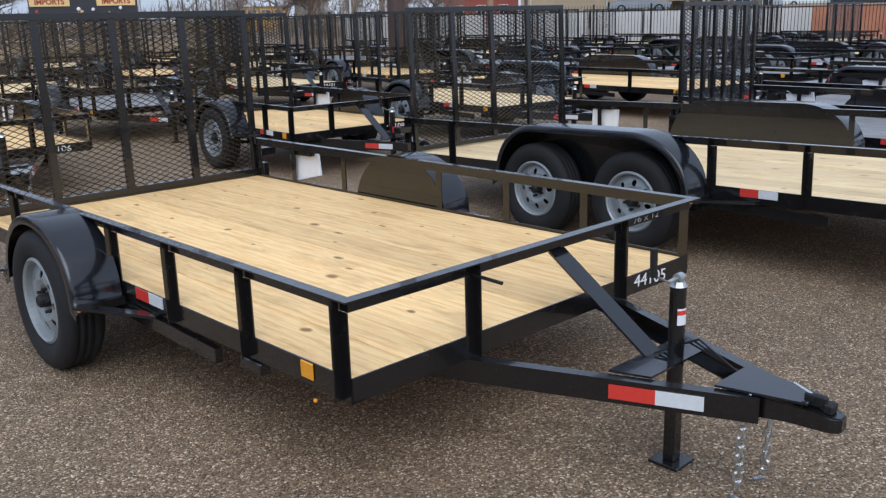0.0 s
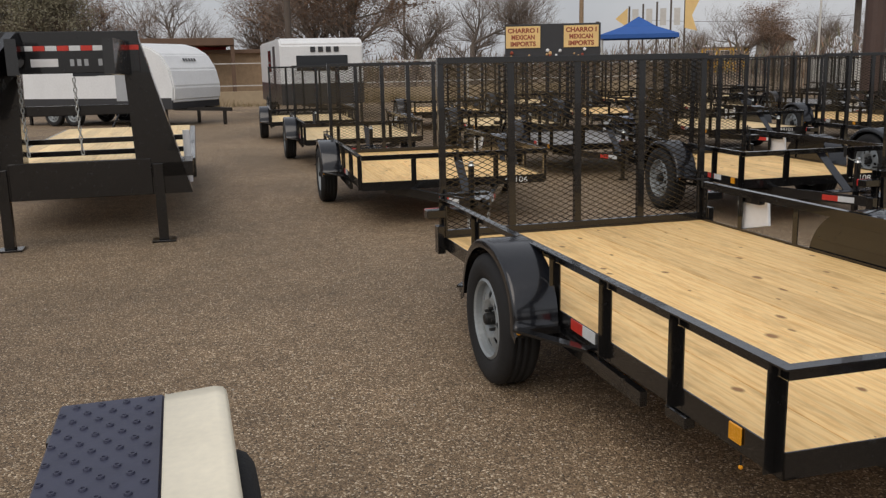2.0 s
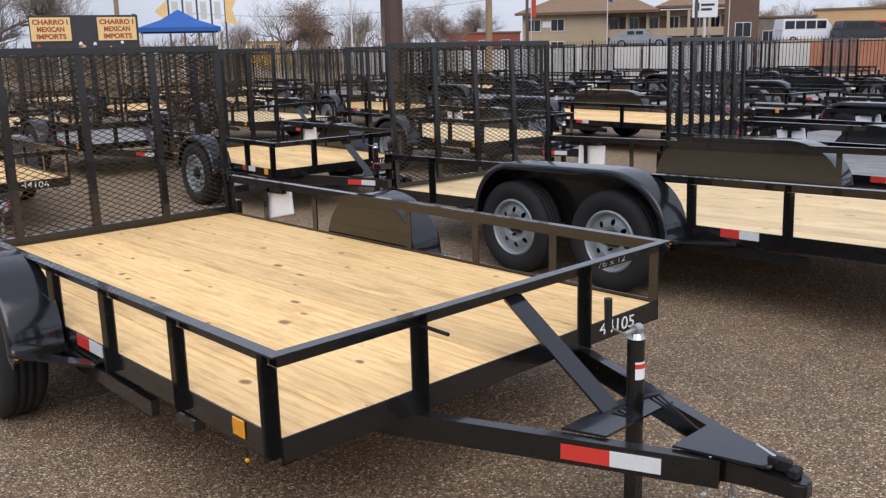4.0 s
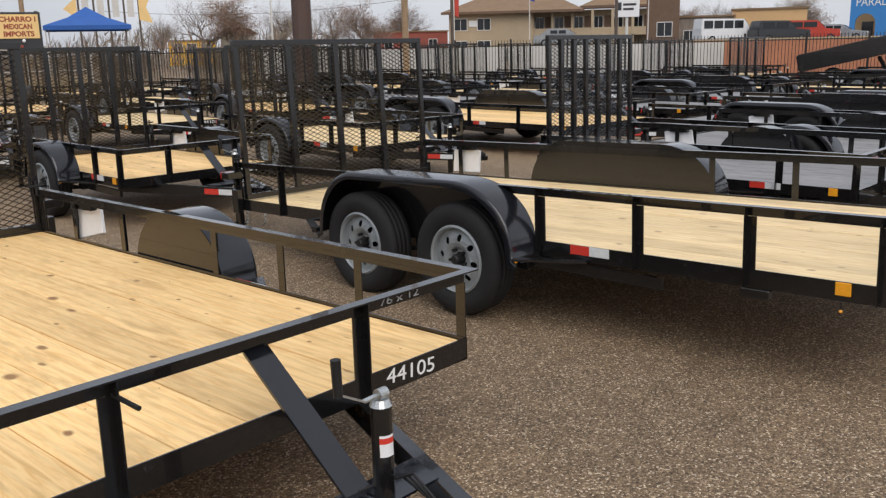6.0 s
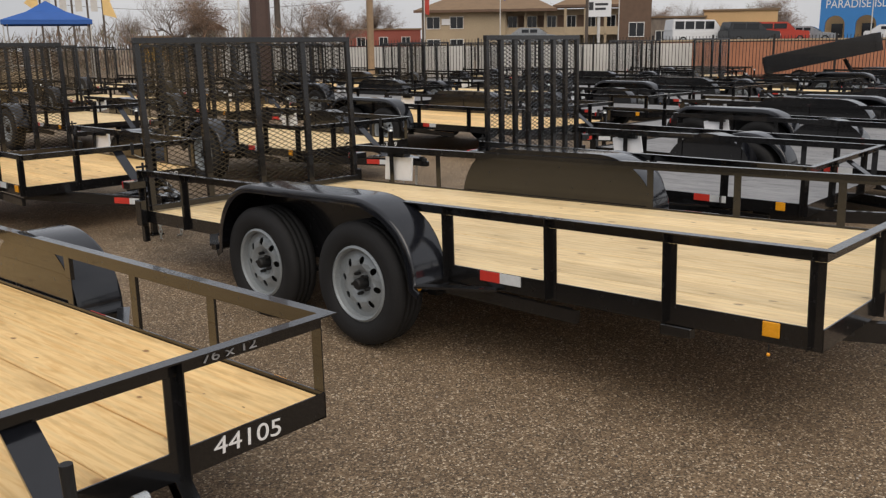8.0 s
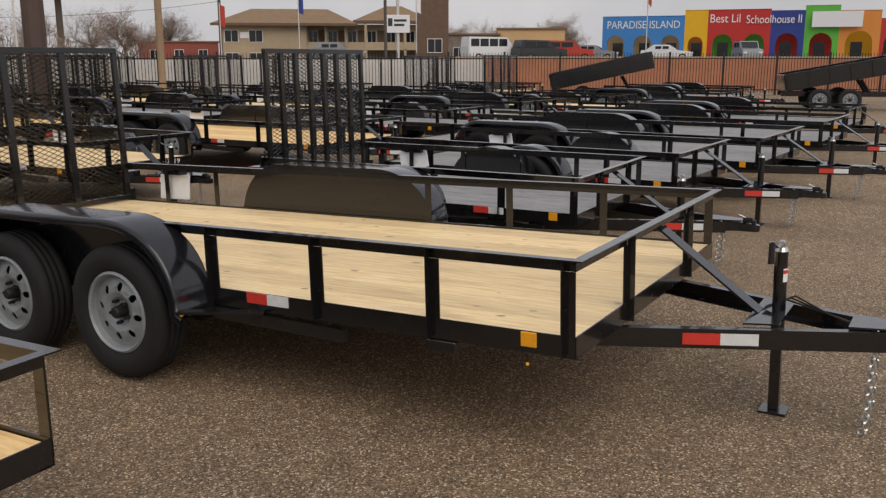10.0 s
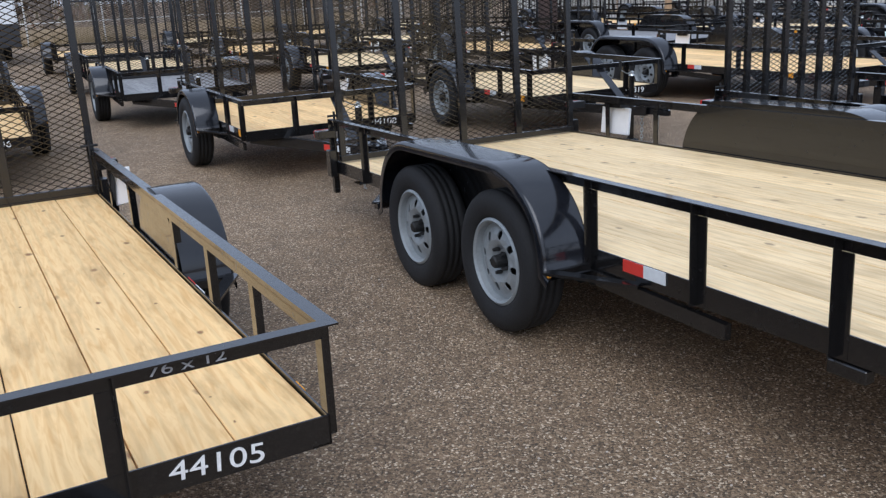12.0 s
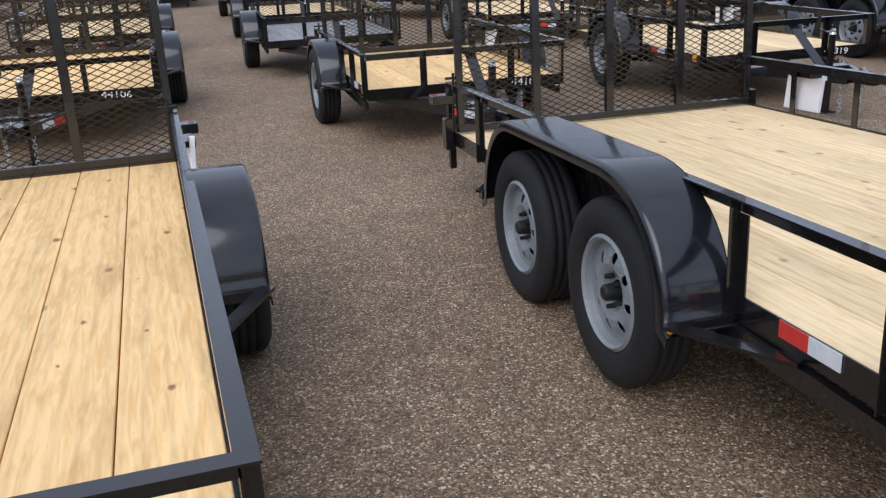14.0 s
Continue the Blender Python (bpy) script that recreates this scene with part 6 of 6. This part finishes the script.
def tree_meshes(seed, height, leafy):
    """Trunk and limbs, twigs, and what leaves are left."""
    rng = random.Random(seed)
    wood, twigs, leaves = ([], []), ([], []), ([], [])

    def grow(p, d, length, r, level):
        steps = 3 if level < 3 else 2
        q = p
        for s in range(steps):
            d = (d + Vector((rng.uniform(-1, 1), rng.uniform(-1, 1), rng.uniform(-0.5, 0.8))) * (0.16 if level < 2 else 0.28)).normalized()
            e = q + d * length / steps
            r1 = r * (1 - 0.45 * (s + 1) / steps)
            limb(*(wood if level < 3 else twigs), q, e, r * (1 - 0.45 * s / steps), r1, 6 if level < 2 else 4 if level < 3 else 3)
            if level < 5:
                for _ in range(1 if level < 1 and s == 0 else 3 if level == 4 else 2):
                    if rng.random() < 0.92:
                        side = (d + Vector((rng.uniform(-1, 1), rng.uniform(-1, 1), rng.uniform(-0.35, 0.7))) * 1.15).normalized()
                        grow(e, side, length * rng.uniform(0.60, 0.86), r1 * 0.66, level + 1)
            if leafy and level > 3:
                for _ in range(leafy):
                    c = e + Vector((rng.gauss(0, 1), rng.gauss(0, 1), rng.gauss(0, 1))) * 0.14
                    n1 = Vector((rng.gauss(0, 1), rng.gauss(0, 1), rng.gauss(0, 1))).normalized() * 0.055
                    n2 = n1.orthogonal().normalized() * 0.03
                    k = len(leaves[0])
                    leaves[0].extend([c - n1, c + n2, c + n1, c - n2])
                    leaves[1].append((k, k + 1, k + 2, k + 3))
            q = e

    grow(Vector((0, 0, 0)), Vector((rng.uniform(-0.1, 0.1), 0, 1)).normalized(), height * 0.34, height * 0.034, 0)
    out = []
    for nm, (v, f), mt in (("trunk", wood, M_BARK), ("crown", twigs, M_TWIG), ("leaves", leaves, M_RUSSET if leafy < 2 else M_OLIVE)):
        if v:
            me = bpy.data.meshes.new(nm)
            me.from_pydata([tuple(x) for x in v], [], f)
            me.materials.append(mt)
            out.append((nm, me))
    return out


TREES = [tree_meshes(11, 7.0, 0), tree_meshes(5, 7.0, 1), tree_meshes(23, 7.0, 0), tree_meshes(8, 6.5, 2)]


def tree(b, d, kind, size, turn, label):
    root = empty("tree", Matrix.Translation(at_bearing(b, d)) @ pose(0, 0, 0, 0, 0, turn) @ Matrix.Scale(size * 1.28, 4), label, "tree", "trees behind the lot")
    for nm, me in TREES[kind]:
        part(nm, me, M_BARK, root)


for b, d, k, s, r in ((16.5, 58, 3, 1.05, 0), (20, 60, 3, 1.1, 130), (13.5, 64, 1, 1.0, 60), (9.0, 62, 0, 0.95, 20), (3.8, 60, 2, 1.0, 75), (-1.2, 54, 1, 1.15, 200), (0.8, 56, 1, 1.05, 20), (-9.4, 66, 0, 1.0, 140),
                      (-12.4, 66, 2, 1.05, 250), (-5.4, 70, 2, 0.95, 10), (-25.6, 110, 0, 0.95, 0), (-27.6, 108, 1, 1.0, 90), (-30.2, 112, 2, 0.95, 30), (-33.5, 110, 0, 0.9, 300), (-35.4, 104, 1, 0.85, 45), (-37.5, 130, 1, 0.95, 160), (24, 66, 1, 1.1, 45), (-23, 120, 2, 0.8, 45), (-44, 150, 0, 1.0, 0), (-57, 150, 2, 1.0, 0), (-62, 150, 1, 1.0, 50), (-55.5, 135, 1, 0.8, 80), (-59, 140, 0, 0.85, 10), (-60.8, 132, 3, 0.8, 10), (-48, 150, 1, 0.9, 70)):
    tree(b, d, k, s, r, {0: "bare grey winter tree", 1: "winter tree with a few russet leaves", 2: "bare spreading winter tree", 3: "bushy olive-brown winter tree"}[k] + " behind the lot")


def thicket():
    """Brushwood far behind the lot: a mass of thin upright stems and twigs."""
    rng = random.Random(21)
    v, f = [], []
    for _ in range(15000):
        b = rng.uniform(-36, 34)
        d = rng.uniform(70, 84)
        top = 1.6 + 1.7 * (0.5 + 0.5 * math.sin(b * 0.55 + 1.2 * math.sin(b * 0.21))) + rng.uniform(0, 1.0)
        p = at_bearing(b, d, rng.uniform(0, top * 0.8))
        t = p + Vector((rng.gauss(0, 0.35), rng.gauss(0, 0.35), rng.uniform(0.3, 1.1)))
        w = Vector((rng.uniform(-1, 1), rng.uniform(-1, 1), rng.uniform(-0.5, 0.5))).normalized() * rng.uniform(0.02, 0.075)
        k = len(v)
        v += [tuple(p - w), tuple(p + w), tuple(t)]
        f.append((k, k + 1, k + 2))
    me = bpy.data.meshes.new("thicket")
    me.from_pydata(v, [], f)
    me.materials.append(M_TWIG)
    me.materials.append(M_RUSSET)
    me.materials.append(M_OLIVE)
    me.polygons.foreach_set("material_index", [rng.choice((0, 0, 0, 1, 2)) for _ in f])
    tagged(new("thicket", me), "brown winter brushwood behind the lot", "brushwood", kind="stuff")


thicket()


def scrub():
    """Dry grass along the back fence."""
    rng = random.Random(4)
    v, f = [], []
    for _ in range(5200):
        t = rng.random()
        x, y = -26 + 42 * t, 36.5 + 7 * t + rng.uniform(-0.9, 1.6)
        h = rng.uniform(0.25, 0.95) * (0.6 + 0.4 * math.sin(x * 0.7))
        a = rng.uniform(0, 6.28)
        w = 0.02
        k = len(v)
        v += [(x - w * math.cos(a), y - w * math.sin(a), 0), (x + w * math.cos(a), y + w * math.sin(a), 0), (x + rng.uniform(-0.2, 0.2), y + rng.uniform(-0.2, 0.2), h)]
        f.append((k, k + 1, k + 2))
    me = bpy.data.meshes.new("dry_grass")
    me.from_pydata(v, [], f)
    me.materials.append(M_DRYGRASS)
    tagged(new("dry_grass", me), "tufts of dry straw-coloured grass along the fence", "grass", kind="stuff")


scrub()


def loose_stones():
    """Loose chips scattered over the near ground."""
    rng = random.Random(9)
    mats = [material("pale_stone", (0.42, 0.37, 0.31), 0.8, 0, 0.3, 30), material("brown_stone", (0.20, 0.13, 0.085), 0.8, 0, 0.3, 30), material("dark_stone", (0.075, 0.06, 0.05), 0.8, 0, 0.3, 30)]
    v, f, mi = [], [], []
    for _ in range(9000):
        x, y = rng.uniform(-3.5, 9.0), rng.uniform(0.0, 9.0) ** 1.0
        r = rng.uniform(0.0022, 0.0058) * (1.4 if rng.random() < 0.06 else 1)
        k = len(v)
        a = rng.uniform(0, 6.28)
        for i in range(5):
            w = a + 2 * math.pi * i / 5
            rr = r * rng.uniform(0.75, 1.2)
            v.append((x + rr * math.cos(w), y + rr * math.sin(w), 0.0))
        for i in range(3):
            w = a + 2 * math.pi * i / 3
            v.append((x + 0.5 * r * math.cos(w), y + 0.5 * r * math.sin(w), r * 0.8))
        faces = [(k + 5, k + 6, k + 7), (k, k + 1, k + 5), (k + 1, k + 6, k + 5), (k + 1, k + 2, k + 6), (k + 2, k + 3, k + 6), (k + 3, k + 7, k + 6), (k + 3, k + 4, k + 7), (k + 4, k, k + 7), (k, k + 5, k + 7)]
        f += faces
        mi += [rng.choice((0, 0, 1, 1, 2))] * len(faces)
    me = bpy.data.meshes.new("loose_stones")
    me.from_pydata(v, [], f)
    for m in mats:
        me.materials.append(m)
    me.polygons.foreach_set("material_index", mi)
    tagged(new("loose_stones", me), "loose stone chips scattered over the lot", "gravel", kind="stuff")


loose_stones()
